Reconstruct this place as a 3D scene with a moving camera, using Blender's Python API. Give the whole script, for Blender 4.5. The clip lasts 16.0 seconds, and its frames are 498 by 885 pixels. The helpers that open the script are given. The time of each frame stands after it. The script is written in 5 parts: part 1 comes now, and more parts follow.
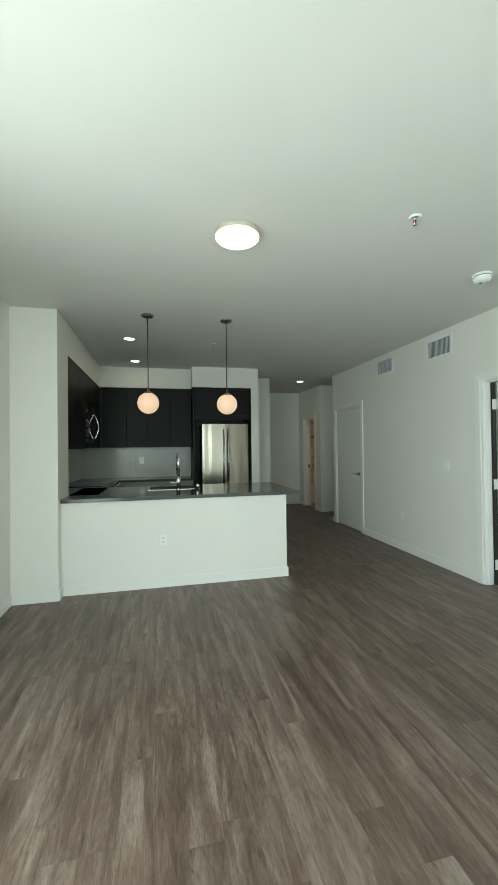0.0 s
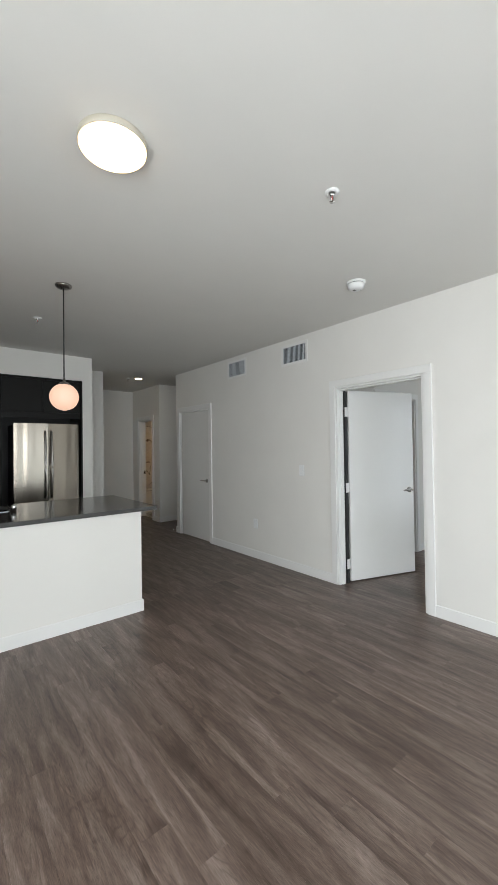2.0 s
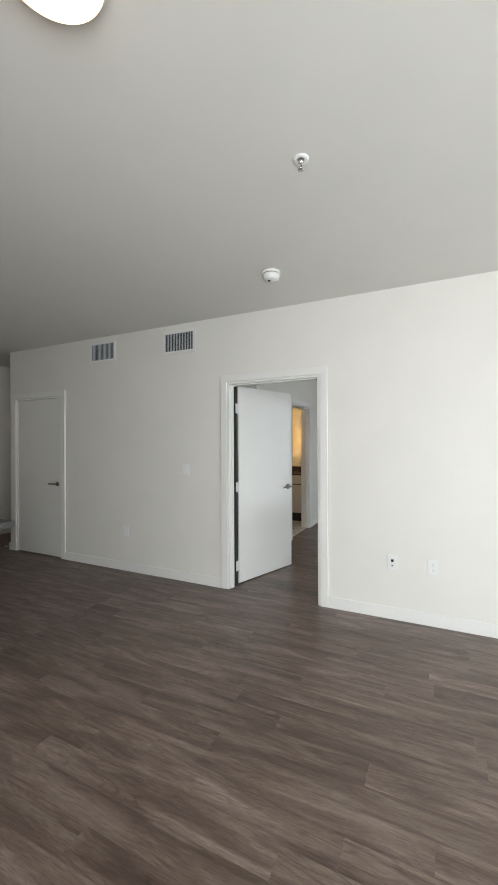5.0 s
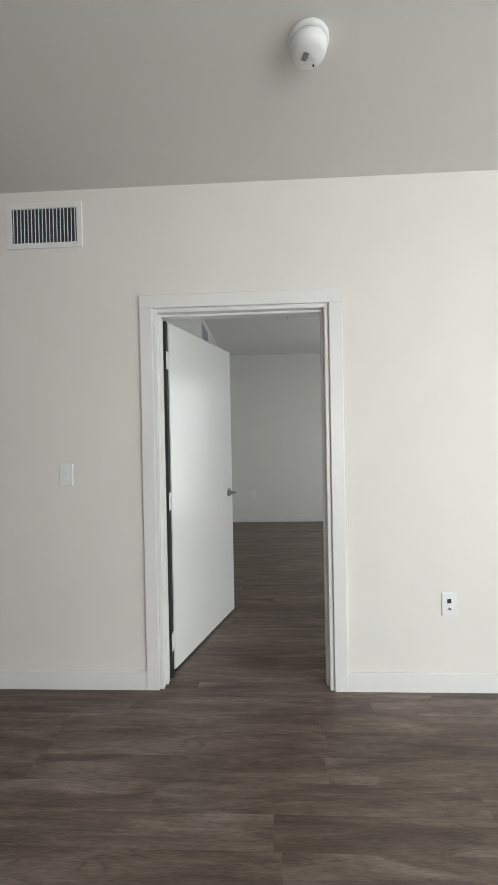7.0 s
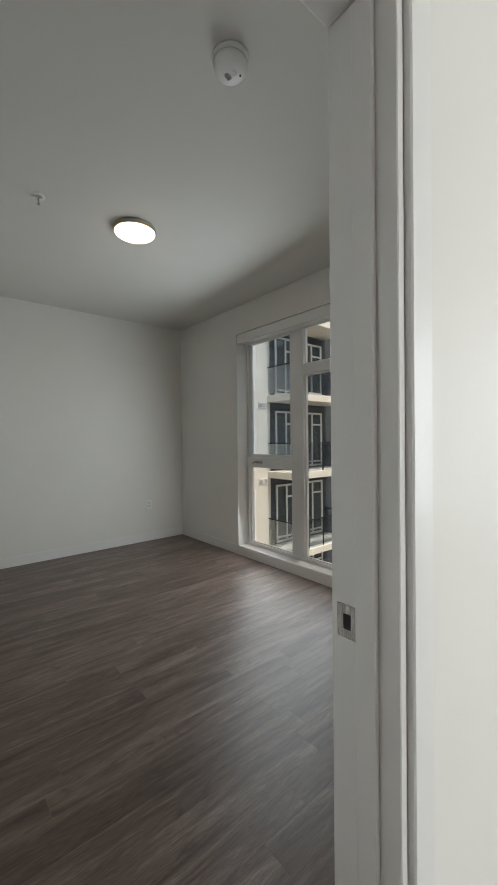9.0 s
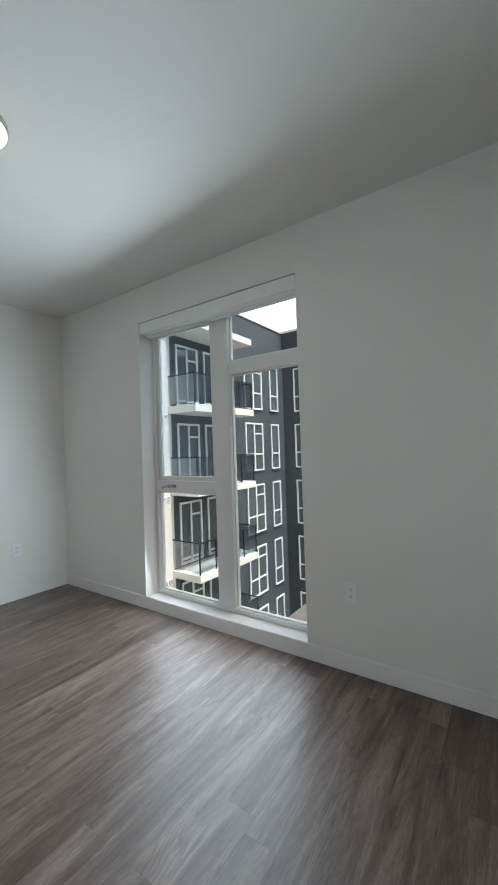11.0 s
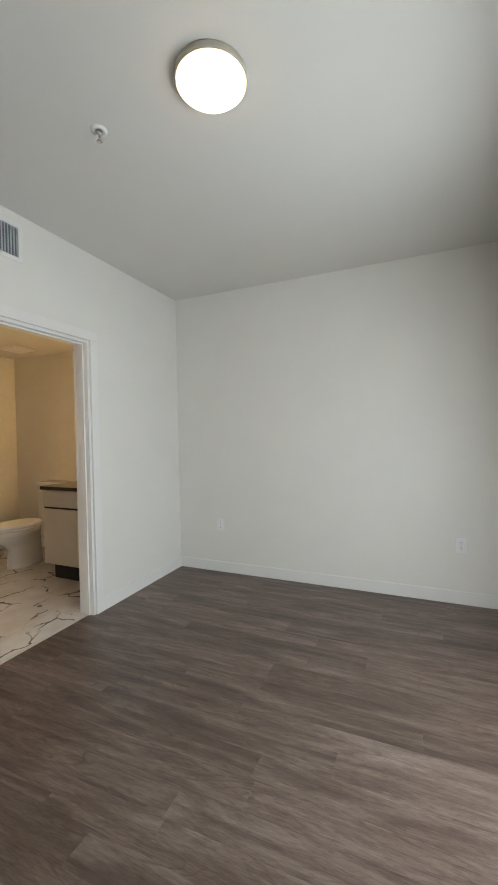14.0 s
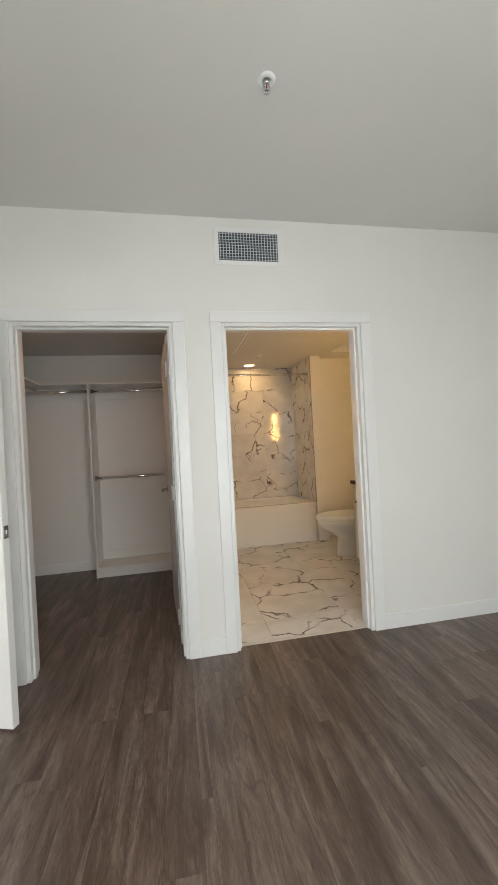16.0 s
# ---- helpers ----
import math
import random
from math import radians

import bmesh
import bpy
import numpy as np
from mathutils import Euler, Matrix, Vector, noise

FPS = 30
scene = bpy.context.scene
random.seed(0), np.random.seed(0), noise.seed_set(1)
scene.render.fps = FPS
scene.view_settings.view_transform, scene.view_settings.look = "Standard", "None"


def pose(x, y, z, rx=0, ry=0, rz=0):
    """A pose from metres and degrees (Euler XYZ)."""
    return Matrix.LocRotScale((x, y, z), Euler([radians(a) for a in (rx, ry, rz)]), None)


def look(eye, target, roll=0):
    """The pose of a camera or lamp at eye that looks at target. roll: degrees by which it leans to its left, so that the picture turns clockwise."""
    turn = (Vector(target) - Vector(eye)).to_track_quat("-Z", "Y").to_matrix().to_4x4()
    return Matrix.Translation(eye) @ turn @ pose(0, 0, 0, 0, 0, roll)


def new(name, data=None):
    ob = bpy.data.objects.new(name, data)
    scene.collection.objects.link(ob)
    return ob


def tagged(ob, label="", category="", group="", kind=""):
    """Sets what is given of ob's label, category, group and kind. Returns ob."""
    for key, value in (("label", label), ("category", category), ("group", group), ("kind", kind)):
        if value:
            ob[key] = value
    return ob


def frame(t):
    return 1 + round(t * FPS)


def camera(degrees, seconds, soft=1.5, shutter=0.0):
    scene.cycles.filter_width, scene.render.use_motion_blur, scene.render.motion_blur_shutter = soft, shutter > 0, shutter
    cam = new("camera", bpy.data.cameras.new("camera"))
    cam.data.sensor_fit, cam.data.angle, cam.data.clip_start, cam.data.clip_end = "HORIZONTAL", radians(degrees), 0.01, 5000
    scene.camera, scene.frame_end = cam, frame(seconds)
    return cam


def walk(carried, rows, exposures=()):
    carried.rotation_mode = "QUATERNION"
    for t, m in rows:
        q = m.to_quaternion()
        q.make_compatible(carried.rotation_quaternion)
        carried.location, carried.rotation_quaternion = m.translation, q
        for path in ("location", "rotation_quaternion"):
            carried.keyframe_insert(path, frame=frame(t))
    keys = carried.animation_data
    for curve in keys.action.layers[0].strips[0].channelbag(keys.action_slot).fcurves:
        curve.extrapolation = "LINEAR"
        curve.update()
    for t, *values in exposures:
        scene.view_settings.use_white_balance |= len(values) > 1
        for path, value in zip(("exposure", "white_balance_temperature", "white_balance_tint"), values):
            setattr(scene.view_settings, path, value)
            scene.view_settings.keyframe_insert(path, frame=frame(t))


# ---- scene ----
cam = camera(65.9, 16.0, soft=1.1)
PATH = [
    (0, (0.165, -0.034, 1.402), (0.613, 1.915, 1.426), -0.7),
    (0.5, (0.261, 0.209, 1.412), (0.76, 2.146, 1.448), -0.7),
    (1, (0.333, 0.403, 1.429), (1.043, 2.272, 1.466), -0.5),
    (1.5, (0.241, 0.585, 1.424), (1.223, 2.327, 1.469), -0.6),
    (2, (0.052, 0.685, 1.433), (1.323, 2.229, 1.462), -0.8),
    (2.5, (-0.134, 0.648, 1.403), (1.357, 1.98, 1.402), -0.7),
    (3, (-0.321, 0.628, 1.389), (1.299, 1.801, 1.354), -0.6),
    (5.5, (0.191, 1.685, 1.448), (2.044, 2.436, 1.465), -0.3),
    (6, (0.512, 2.028, 1.412), (2.427, 2.603, 1.421), -0.5),
    (6.5, (0.867, 2.351, 1.386), (2.835, 2.708, 1.373), -1.0),
    (7, (1.259, 2.613, 1.344), (3.257, 2.698, 1.328), -1.1),
    (7.5, (1.703, 2.806, 1.326), (3.689, 2.575, 1.326), -1.2),
    (8, (2.141, 2.954, 1.315), (4.067, 2.416, 1.308), -1.3),
    (8.5, (2.579, 2.953, 1.28), (4.367, 2.056, 1.271), -1.0),
    (9, (2.988, 2.877, 1.273), (4.517, 1.588, 1.251), -0.6),
    (11.5, (3.8, 2.23, 1.312), (4.937, 0.586, 1.346), -1.9),
    (12, (3.931, 2.002, 1.306), (5.392, 0.637, 1.351), -1.7),
    (12.5, (4.029, 1.74, 1.324), (5.8, 0.811, 1.343), -1.8),
    (13, (4.079, 1.514, 1.315), (6.037, 1.106, 1.306), -1.7),
    (13.5, (4.055, 1.243, 1.296), (6.045, 1.435, 1.269), -1.7),
    (14, (4.166, 1.059, 1.332), (6.003, 1.849, 1.293), -1.1),
    (14.5, (4.297, 0.942, 1.337), (5.847, 2.205, 1.288), -2.0),
    (15, (4.495, 0.847, 1.329), (5.663, 2.47, 1.284), -2.5),
    (15.5, (4.769, 0.882, 1.317), (5.544, 2.725, 1.285), -2.9),
    (16, (5.107, 0.895, 1.312), (5.472, 2.862, 1.303), -3.0),
]
walk(cam, [(t, look(eye, target, roll)) for t, eye, target, roll in PATH], [(0, -0.05, 6500, -10), (0.5, 0.04, 6500, 2), (1.5, 0.09, 6500, 9), (2.5, 0.02, 6500, 9), (6.5, 0.04, 6750, 9), (7.5, 0.0, 6700, 9), (8.5, -0.04, 6750, 9), (9.2, 0.0, 6750, 9), (11.3, 0.7, 5950, 5), (12.5, 0.45, 6300, 6), (13.1, 0.3, 6450, 7), (13.5, 0.45, 6750, 8), (14.5, 0.80, 6800, 10), (16, 0.9, 7000, 10)])

# ---- world, sun, large lights ----
WEST, EAST = -1.17, 7.50
WX0, WX1 = 3.31, 3.44          # wall between living room and bedroom
CEIL = 2.713
SOUTH = -1.45                  # living room's window wall
BED_S, BED_N = 0.25, 3.28
LOW = 2.35                     # ceiling of bath and closet

world = bpy.data.worlds.new("sky_world")
scene.world = world
world.use_nodes = True
sky = world.node_tree.nodes.new("ShaderNodeTexSky")
sky.sky_type, sky.sun_disc = "NISHITA", False
sky.air_density, sky.dust_density, sky.ozone_density = 1.0, 6.0, 0.6
sky.sun_elevation, sky.sun_rotation = radians(68), radians(-103)
world.node_tree.nodes["Background"].inputs["Strength"].default_value = 0.15
world.node_tree.links.new(sky.outputs[0], world.node_tree.nodes["Background"].inputs[0])


def lamp(name, kind, m, energy, color, **more):
    data = bpy.data.lights.new(name, kind)
    data.energy, data.color = energy, color
    ob = new(name, data)
    ob.matrix_world = m
    return ob


sun = lamp("sun", "SUN", look((0, 0, 0), (0.36, -0.02, -0.93)), 3.6, (1.0, 0.97, 0.93))
sun.data.angle = radians(0.5)


def sky_lamp(name, centre, target, width, height, energy, color):
    ob = lamp(name, "AREA", look(centre, target), energy, color)
    ob.data.shape, ob.data.size, ob.data.size_y = "RECTANGLE", width, height


sky_lamp("living_window_light", (1.3, SOUTH + 0.02, 1.30), (1.6, 3, 0.0), 3.4, 2.2, 66, (0.86, 0.94, 1.0))
sky_lamp("side_window_light", (WEST + 0.01, 0.30, 1.27), (3.0, 2.4, 0.2), 2.5, 2.1, 112, (0.92, 0.97, 1.0))
sky_lamp("bedroom_window_light", (5.55, BED_S + 0.17, 1.22), (5.75, 3, 0.75), 1.40, 2.0, 26, (0.84, 0.93, 1.0))

# ---- materials ----


def material(name, color, rough=0.5, metal=0.0, spec=0.5):
    mat = bpy.data.materials.new(name)
    mat.use_nodes = True
    b = mat.node_tree.nodes["Principled BSDF"]
    b.inputs["Base Color"].default_value = (*color, 1)
    b.inputs["Roughness"].default_value = rough
    b.inputs["Metallic"].default_value = metal
    b.inputs["Specular IOR Level"].default_value = spec
    return mat


def node(mat, kind, **values):
    n = mat.node_tree.nodes.new(kind)
    for key, value in values.items():
        n.inputs[key.replace("_", " ")].default_value = value
    return n


def link(mat, a, b):
    mat.node_tree.links.new(a, b)


def bsdf(mat):
    return mat.node_tree.nodes["Principled BSDF"]


def coords(mat, scale=(1, 1, 1), which="Object"):
    tc = mat.node_tree.nodes.new("ShaderNodeTexCoord")
    mp = node(mat, "ShaderNodeMapping", Scale=scale)
    link(mat, tc.outputs[which], mp.inputs["Vector"])
    return mp.outputs[0]


def ramp(mat, fac, stops):
    r = mat.node_tree.nodes.new("ShaderNodeValToRGB")
    els = r.color_ramp.elements
    while len(els) < len(stops):
        els.new(0.5)
    for e, (p, c) in zip(els, stops):
        e.position, e.color = p, (*c, 1)
    link(mat, fac, r.inputs[0])
    return r.outputs[0]


def bump(mat, height, strength, distance):
    n = node(mat, "ShaderNodeBump", Strength=strength, Distance=distance)
    link(mat, height, n.inputs["Height"])
    link(mat, n.outputs[0], bsdf(mat).inputs["Normal"])


def grainy(name, color, rough=0.5, metal=0.0, vary=0.06, scale=3.0, fine=260, relief=0.15, depth=0.001, spec=0.5):
    """Paint or plastic: slow tone drift, uneven gloss, fine relief."""
    mat = material(name, color, rough, metal, spec)
    v = coords(mat)
    n1 = node(mat, "ShaderNodeTexNoise", Scale=scale, Detail=4.0)
    link(mat, v, n1.inputs["Vector"])
    lo = tuple(c * (1 - vary) for c in color)
    hi = tuple(min(1, c * (1 + vary)) for c in color)
    link(mat, ramp(mat, n1.outputs[0], [(0.3, lo), (0.7, hi)]), bsdf(mat).inputs["Base Color"])
    link(mat, ramp(mat, n1.outputs[0], [(0.3, (rough * 0.9,) * 3), (0.7, (min(1, rough * 1.1),) * 3)]), bsdf(mat).inputs["Roughness"])
    n2 = node(mat, "ShaderNodeTexNoise", Scale=fine, Detail=3.0)
    link(mat, v, n2.inputs["Vector"])
    bump(mat, n2.outputs[0], relief, depth)
    return mat


def brushed(name, color, rough, stretch=(400, 400, 4), wave=0.0):
    mat = material(name, color, rough, 1.0)
    n = node(mat, "ShaderNodeTexNoise", Scale=1.0, Detail=2.0)
    link(mat, coords(mat, stretch), n.inputs["Vector"])
    link(mat, ramp(mat, n.outputs[0], [(0.3, (rough * 0.92,) * 3), (0.7, (rough * 1.1,) * 3)]), bsdf(mat).inputs["Roughness"])
    if wave:
        w = node(mat, "ShaderNodeTexNoise", Scale=1.0, Detail=0.0)
        link(mat, coords(mat, (9.0, 9.0, 0.6)), w.inputs["Vector"])
        bump(mat, w.outputs[0], wave, 0.02)
    return mat


def glowing(name, color, strength):
    mat = material(name, color, 0.4)
    bsdf(mat).inputs["Emission Color"].default_value = (*color, 1)
    bsdf(mat).inputs["Emission Strength"].default_value = strength
    return mat


def glass(name, tint=(1, 1, 1), rough=0.0, base=0.02):
    """Thin clear pane: mostly lets light through, with a Fresnel gloss."""
    mat = bpy.data.materials.new(name)
    mat.use_nodes = True
    nt = mat.node_tree
    nt.nodes.clear()
    out = nt.nodes.new("ShaderNodeOutputMaterial")
    mix, lw = nt.nodes.new("ShaderNodeMixShader"), nt.nodes.new("ShaderNodeLayerWeight")
    tr, gl = nt.nodes.new("ShaderNodeBsdfTransparent"), nt.nodes.new("ShaderNodeBsdfGlossy")
    power, scaled = nt.nodes.new("ShaderNodeMath"), nt.nodes.new("ShaderNodeMath")
    power.operation, scaled.operation = "POWER", "MULTIPLY_ADD"
    power.inputs[1].default_value, scaled.inputs[1].default_value, scaled.inputs[2].default_value = 5.0, 0.5, base
    tr.inputs[0].default_value = (*tint, 1)
    gl.inputs["Roughness"].default_value = rough
    lw.inputs[0].default_value = 0.5
    for a, b in ((lw.outputs["Facing"], power.inputs[0]), (power.outputs[0], scaled.inputs[0]), (scaled.outputs[0], mix.inputs[0]),
                 (tr.outputs[0], mix.inputs[1]), (gl.outputs[0], mix.inputs[2]), (mix.outputs[0], out.inputs[0])):
        nt.links.new(a, b)
    return mat


def plank_material():
    mat = material("vinyl_plank", (0.14, 0.11, 0.09), 0.42)
    info = mat.node_tree.nodes.new("ShaderNodeObjectInfo")
    tc = mat.node_tree.nodes.new("ShaderNodeTexCoord")
    shift = node(mat, "ShaderNodeVectorMath")
    shift.operation = "MULTIPLY_ADD"
    comb = mat.node_tree.nodes.new("ShaderNodeCombineXYZ")
    for i in range(3):
        link(mat, info.outputs["Random"], comb.inputs[i])
    link(mat, comb.outputs[0], shift.inputs[0])
    shift.inputs[1].default_value = (37.0, 91.0, 53.0)
    link(mat, tc.outputs["Object"], shift.inputs[2])

    def noise_at(scale, detail, distortion=0.0, rough=0.55):
        mp = node(mat, "ShaderNodeMapping", Scale=scale)
        link(mat, shift.outputs[0], mp.inputs[0])
        n = node(mat, "ShaderNodeTexNoise", Scale=1.0, Detail=detail, Distortion=distortion, Roughness=rough)
        link(mat, mp.outputs[0], n.inputs["Vector"])
        return n.outputs[0]

    broad = noise_at((15.0, 1.9, 1.0), 6.0, 0.6, 0.66)
    grain = noise_at((88.0, 3.6, 1.0), 8.0, 0.45, 0.76)
    fine = noise_at((380.0, 26.0, 1.0), 5.0, 0.3, 0.75)
    patch = noise_at((9.0, 1.6, 1.0), 3.0, 0.6)
    bend = noise_at((7.0, 1.5, 1.0), 1.5, 0.3)
    # cathedral figure: contour lines of a slow, stretched noise
    rings = mat.node_tree.nodes.new("ShaderNodeMath")
    rings.operation = "MULTIPLY"
    rings.inputs[1].default_value = 95.0
    link(mat, bend, rings.inputs[0])
    arches = mat.node_tree.nodes.new("ShaderNodeMath")
    arches.operation = "SINE"
    link(mat, rings.outputs[0], arches.inputs[0])

    def mixed(kind, fac, a, b):
        m = mat.node_tree.nodes.new("ShaderNodeMix")
        m.data_type, m.blend_type = "RGBA", kind
        if isinstance(fac, float):
            m.inputs[0].default_value = fac
        else:
            link(mat, fac, m.inputs[0])
        link(mat, a, m.inputs[6])
        link(mat, b, m.inputs[7])
        return m.outputs[2]

    base = ramp(mat, broad, [(0.30, PLANK[0]), (0.5, PLANK[1]), (0.70, PLANK[2])])
    tone = ramp(mat, info.outputs["Random"], [(0.0, (0.82, 0.80, 0.78)), (0.5, (0.98, 0.97, 0.96)), (1.0, (1.14, 1.15, 1.16))])
    streak = ramp(mat, grain, [(0.32, (0.62, 0.58, 0.55)), (0.44, (0.96, 0.95, 0.95)), (0.58, (1.05, 1.05, 1.05)), (0.68, (1.55, 1.58, 1.60))])
    tick = ramp(mat, fine, [(0.36, (0.64, 0.61, 0.59)), (0.50, (1.0, 1.0, 1.0)), (0.66, (1.30, 1.31, 1.32))])
    figure = ramp(mat, arches.outputs[0], [(0.0, (1.10, 1.10, 1.10)), (0.75, (0.98, 0.98, 0.98)), (1.0, (0.72, 0.69, 0.67))])
    where = ramp(mat, patch, [(0.50, (0, 0, 0)), (0.64, (0.85, 0.85, 0.85))])
    c = mixed("MULTIPLY", 1.0, base, tone)
    c = mixed("MULTIPLY", 0.75, c, streak)
    c = mixed("MULTIPLY", 0.9, c, tick)
    c = mixed("MULTIPLY", where, c, figure)
    link(mat, c, bsdf(mat).inputs["Base Color"])
    link(mat, ramp(mat, grain, [(0.3, (0.46,) * 3), (0.7, (0.30,) * 3)]), bsdf(mat).inputs["Roughness"])
    bump(mat, grain, 0.25, 0.0012)
    return mat


def marble_material(name, size):
    """White porcelain with grey-brown veins; each piece takes its own cut."""
    mat = material(name, (0.72, 0.69, 0.66), 0.07)
    info = mat.node_tree.nodes.new("ShaderNodeObjectInfo")
    tc = mat.node_tree.nodes.new("ShaderNodeTexCoord")
    comb = mat.node_tree.nodes.new("ShaderNodeCombineXYZ")
    for i in range(3):
        link(mat, info.outputs["Random"], comb.inputs[i])
    add = node(mat, "ShaderNodeVectorMath")
    add.operation = "MULTIPLY_ADD"
    link(mat, comb.outputs[0], add.inputs[0])
    add.inputs[1].default_value = (19.0, 43.0, 71.0)
    link(mat, tc.outputs["Object"], add.inputs[2])
    warp = node(mat, "ShaderNodeTexNoise", Scale=2.2 / size, Detail=5.0, Roughness=0.6)
    link(mat, add.outputs[0], warp.inputs["Vector"])
    mixv = mat.node_tree.nodes.new("ShaderNodeMix")
    mixv.data_type = "VECTOR"
    mixv.inputs[0].default_value = 0.32 * size
    link(mat, add.outputs[0], mixv.inputs[4])
    link(mat, warp.outputs["Color"], mixv.inputs[5])
    v = mat.node_tree.nodes.new("ShaderNodeTexVoronoi")
    v.feature = "DISTANCE_TO_EDGE"
    v.inputs["Scale"].default_value = 1.9 / size
    link(mat, mixv.outputs[1], v.inputs["Vector"])
    patch = node(mat, "ShaderNodeTexNoise", Scale=2.6 / size, Detail=2.0)
    link(mat, add.outputs[0], patch.inputs["Vector"])
    vein = ramp(mat, v.outputs["Distance"], [(0.0, (1, 1, 1)), (0.009, (0.75,) * 3), (0.026, (0, 0, 0))])
    where = ramp(mat, patch.outputs[0], [(0.40, (0, 0, 0)), (0.56, (1, 1, 1))])
    both = mat.node_tree.nodes.new("ShaderNodeMix")
    both.data_type, both.blend_type = "RGBA", "MULTIPLY"
    both.inputs[0].default_value = 1.0
    link(mat, vein, both.inputs[6])
    link(mat, where, both.inputs[7])
    soft = ramp(mat, warp.outputs[0], [(0.35, (0.66, 0.63, 0.60)), (0.6, (0.78, 0.76, 0.73))])
    last = mat.node_tree.nodes.new("ShaderNodeMix")
    last.data_type = "RGBA"
    link(mat, both.outputs[2], last.inputs[0])
    link(mat, soft, last.inputs[6])
    last.inputs[7].default_value = (0.06, 0.042, 0.032, 1)
    link(mat, last.outputs[2], bsdf(mat).inputs["Base Color"])
    return mat


PLANK = ((0.059, 0.039, 0.031), (0.126, 0.090, 0.073), (0.222, 0.176, 0.153))
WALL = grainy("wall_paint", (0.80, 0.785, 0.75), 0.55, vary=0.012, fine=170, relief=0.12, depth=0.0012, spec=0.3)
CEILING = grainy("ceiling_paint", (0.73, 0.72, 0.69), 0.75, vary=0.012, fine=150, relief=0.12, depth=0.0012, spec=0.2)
TRIM = grainy("trim_paint", (0.82, 0.815, 0.80), 0.32, vary=0.01, fine=60, relief=0.04)
DOOR = grainy("door_paint", (0.80, 0.795, 0.775), 0.20, vary=0.012, fine=90, relief=0.05)
PLANKS = plank_material()
SLAB = grainy("subfloor", (0.10, 0.085, 0.075), 0.8)
CABINET = grainy("cabinet_laminate", (0.0085, 0.008, 0.0072), 0.45, vary=0.12, fine=300, relief=0.06, spec=0.18)
LOWCAB = grainy("base_cabinet_laminate", (0.24, 0.23, 0.21), 0.4, vary=0.04)
QUARTZ = grainy("grey_quartz", (0.065, 0.064, 0.063), 0.14, vary=0.10, scale=60, fine=500, relief=0.02)
STEEL = brushed("stainless_steel", (0.28, 0.25, 0.21), 0.22, (900, 900, 6), wave=1.0)
CHROME = brushed("polished_chrome", (0.80, 0.80, 0.80), 0.08)
NICKEL = brushed("satin_nickel", (0.34, 0.325, 0.31), 0.27)
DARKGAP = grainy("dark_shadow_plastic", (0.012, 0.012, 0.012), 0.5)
BLACK = grainy("black_glass", (0.010, 0.010, 0.010), 0.08, vary=0.1, relief=0.0)
PLASTIC = grainy("white_plastic", (0.84, 0.845, 0.84), 0.30, vary=0.01, relief=0.03)
CERAMIC = grainy("white_ceramic", (0.80, 0.78, 0.74), 0.10, vary=0.01, relief=0.0)
ACRYLIC = grainy("tub_acrylic", (0.80, 0.77, 0.72), 0.16, vary=0.01, relief=0.0)
GRILLE = grainy("vent_metal", (0.66, 0.70, 0.74), 0.4, vary=0.03)
VENTDARK = grainy("vent_inside", (0.05, 0.055, 0.06), 0.7)
MARBLE_F = marble_material("marble_floor_tile", 0.62)
MARBLE_W = marble_material("marble_wall_tile", 0.6)
GROUT = grainy("grout", (0.60, 0.57, 0.53), 0.8)
VINYL = grainy("window_vinyl", (0.78, 0.78, 0.77), 0.30, vary=0.01, relief=0.02)
PANE = glass("window_glass", (0.97, 0.985, 0.98))
SASHPANE = glass("awning_sash_glass", (0.86, 0.93, 0.98), 0.0, 0.05)
RAILGLASS = glass("balcony_panel_glass", (0.74, 0.78, 0.82), 0.25, 0.16)
GLOBE = glowing("opal_glass_lit", (1.0, 0.60, 0.42), 0.80)
bsdf(GLOBE).inputs["Base Color"].default_value = (0.35, 0.28, 0.24, 1)
DISC = glowing("lamp_diffuser_lit", (1.0, 0.70, 0.40), 5.0)
CAN = glowing("downlight_lens_lit", (1.0, 0.76, 0.48), 26.0)
BATHCAN = glowing("bath_downlight_lens_lit", (1.0, 0.64, 0.28), 34.0)
CLOSETCAN = glowing("closet_downlight_lens_lit", (1.0, 0.45, 0.16), 38.0)
HERRING = grainy("herringbone_glaze", (0.42, 0.42, 0.415), 0.10, vary=0.05, scale=9, relief=0.0)
CREAM = grainy("cream_fibre_panel", (0.68, 0.64, 0.56), 0.6, vary=0.04, scale=1.2, fine=40)
CHARCOAL = grainy("charcoal_stucco", (0.050, 0.058, 0.066), 0.8, vary=0.14, scale=0.8, fine=30)
SLABPAINT = grainy("balcony_slab_paint", (0.70, 0.66, 0.58), 0.6, vary=0.04, scale=2)
PALEGLASS = grainy("pale_window_glass", (0.26, 0.30, 0.285), 0.08, vary=0.15, scale=1.2, relief=0.0)
FARGLASS = material("far_window_glass", (0.085, 0.10, 0.10), 0.06)
RAILMETAL = material("dark_rail_metal", (0.03, 0.032, 0.035), 0.4, 0.6)
PAVE = grainy("courtyard_paving", (0.30, 0.28, 0.26), 0.8, scale=0.6)
KEYPAD = grainy("dark_key_plastic", (0.07, 0.07, 0.07), 0.4)
RIM = grainy("lamp_rim", (0.50, 0.46, 0.38), 0.4, vary=0.02)
SKYHAZE = glowing("bright_sky_haze", (0.92, 0.97, 1.0), 1.25)
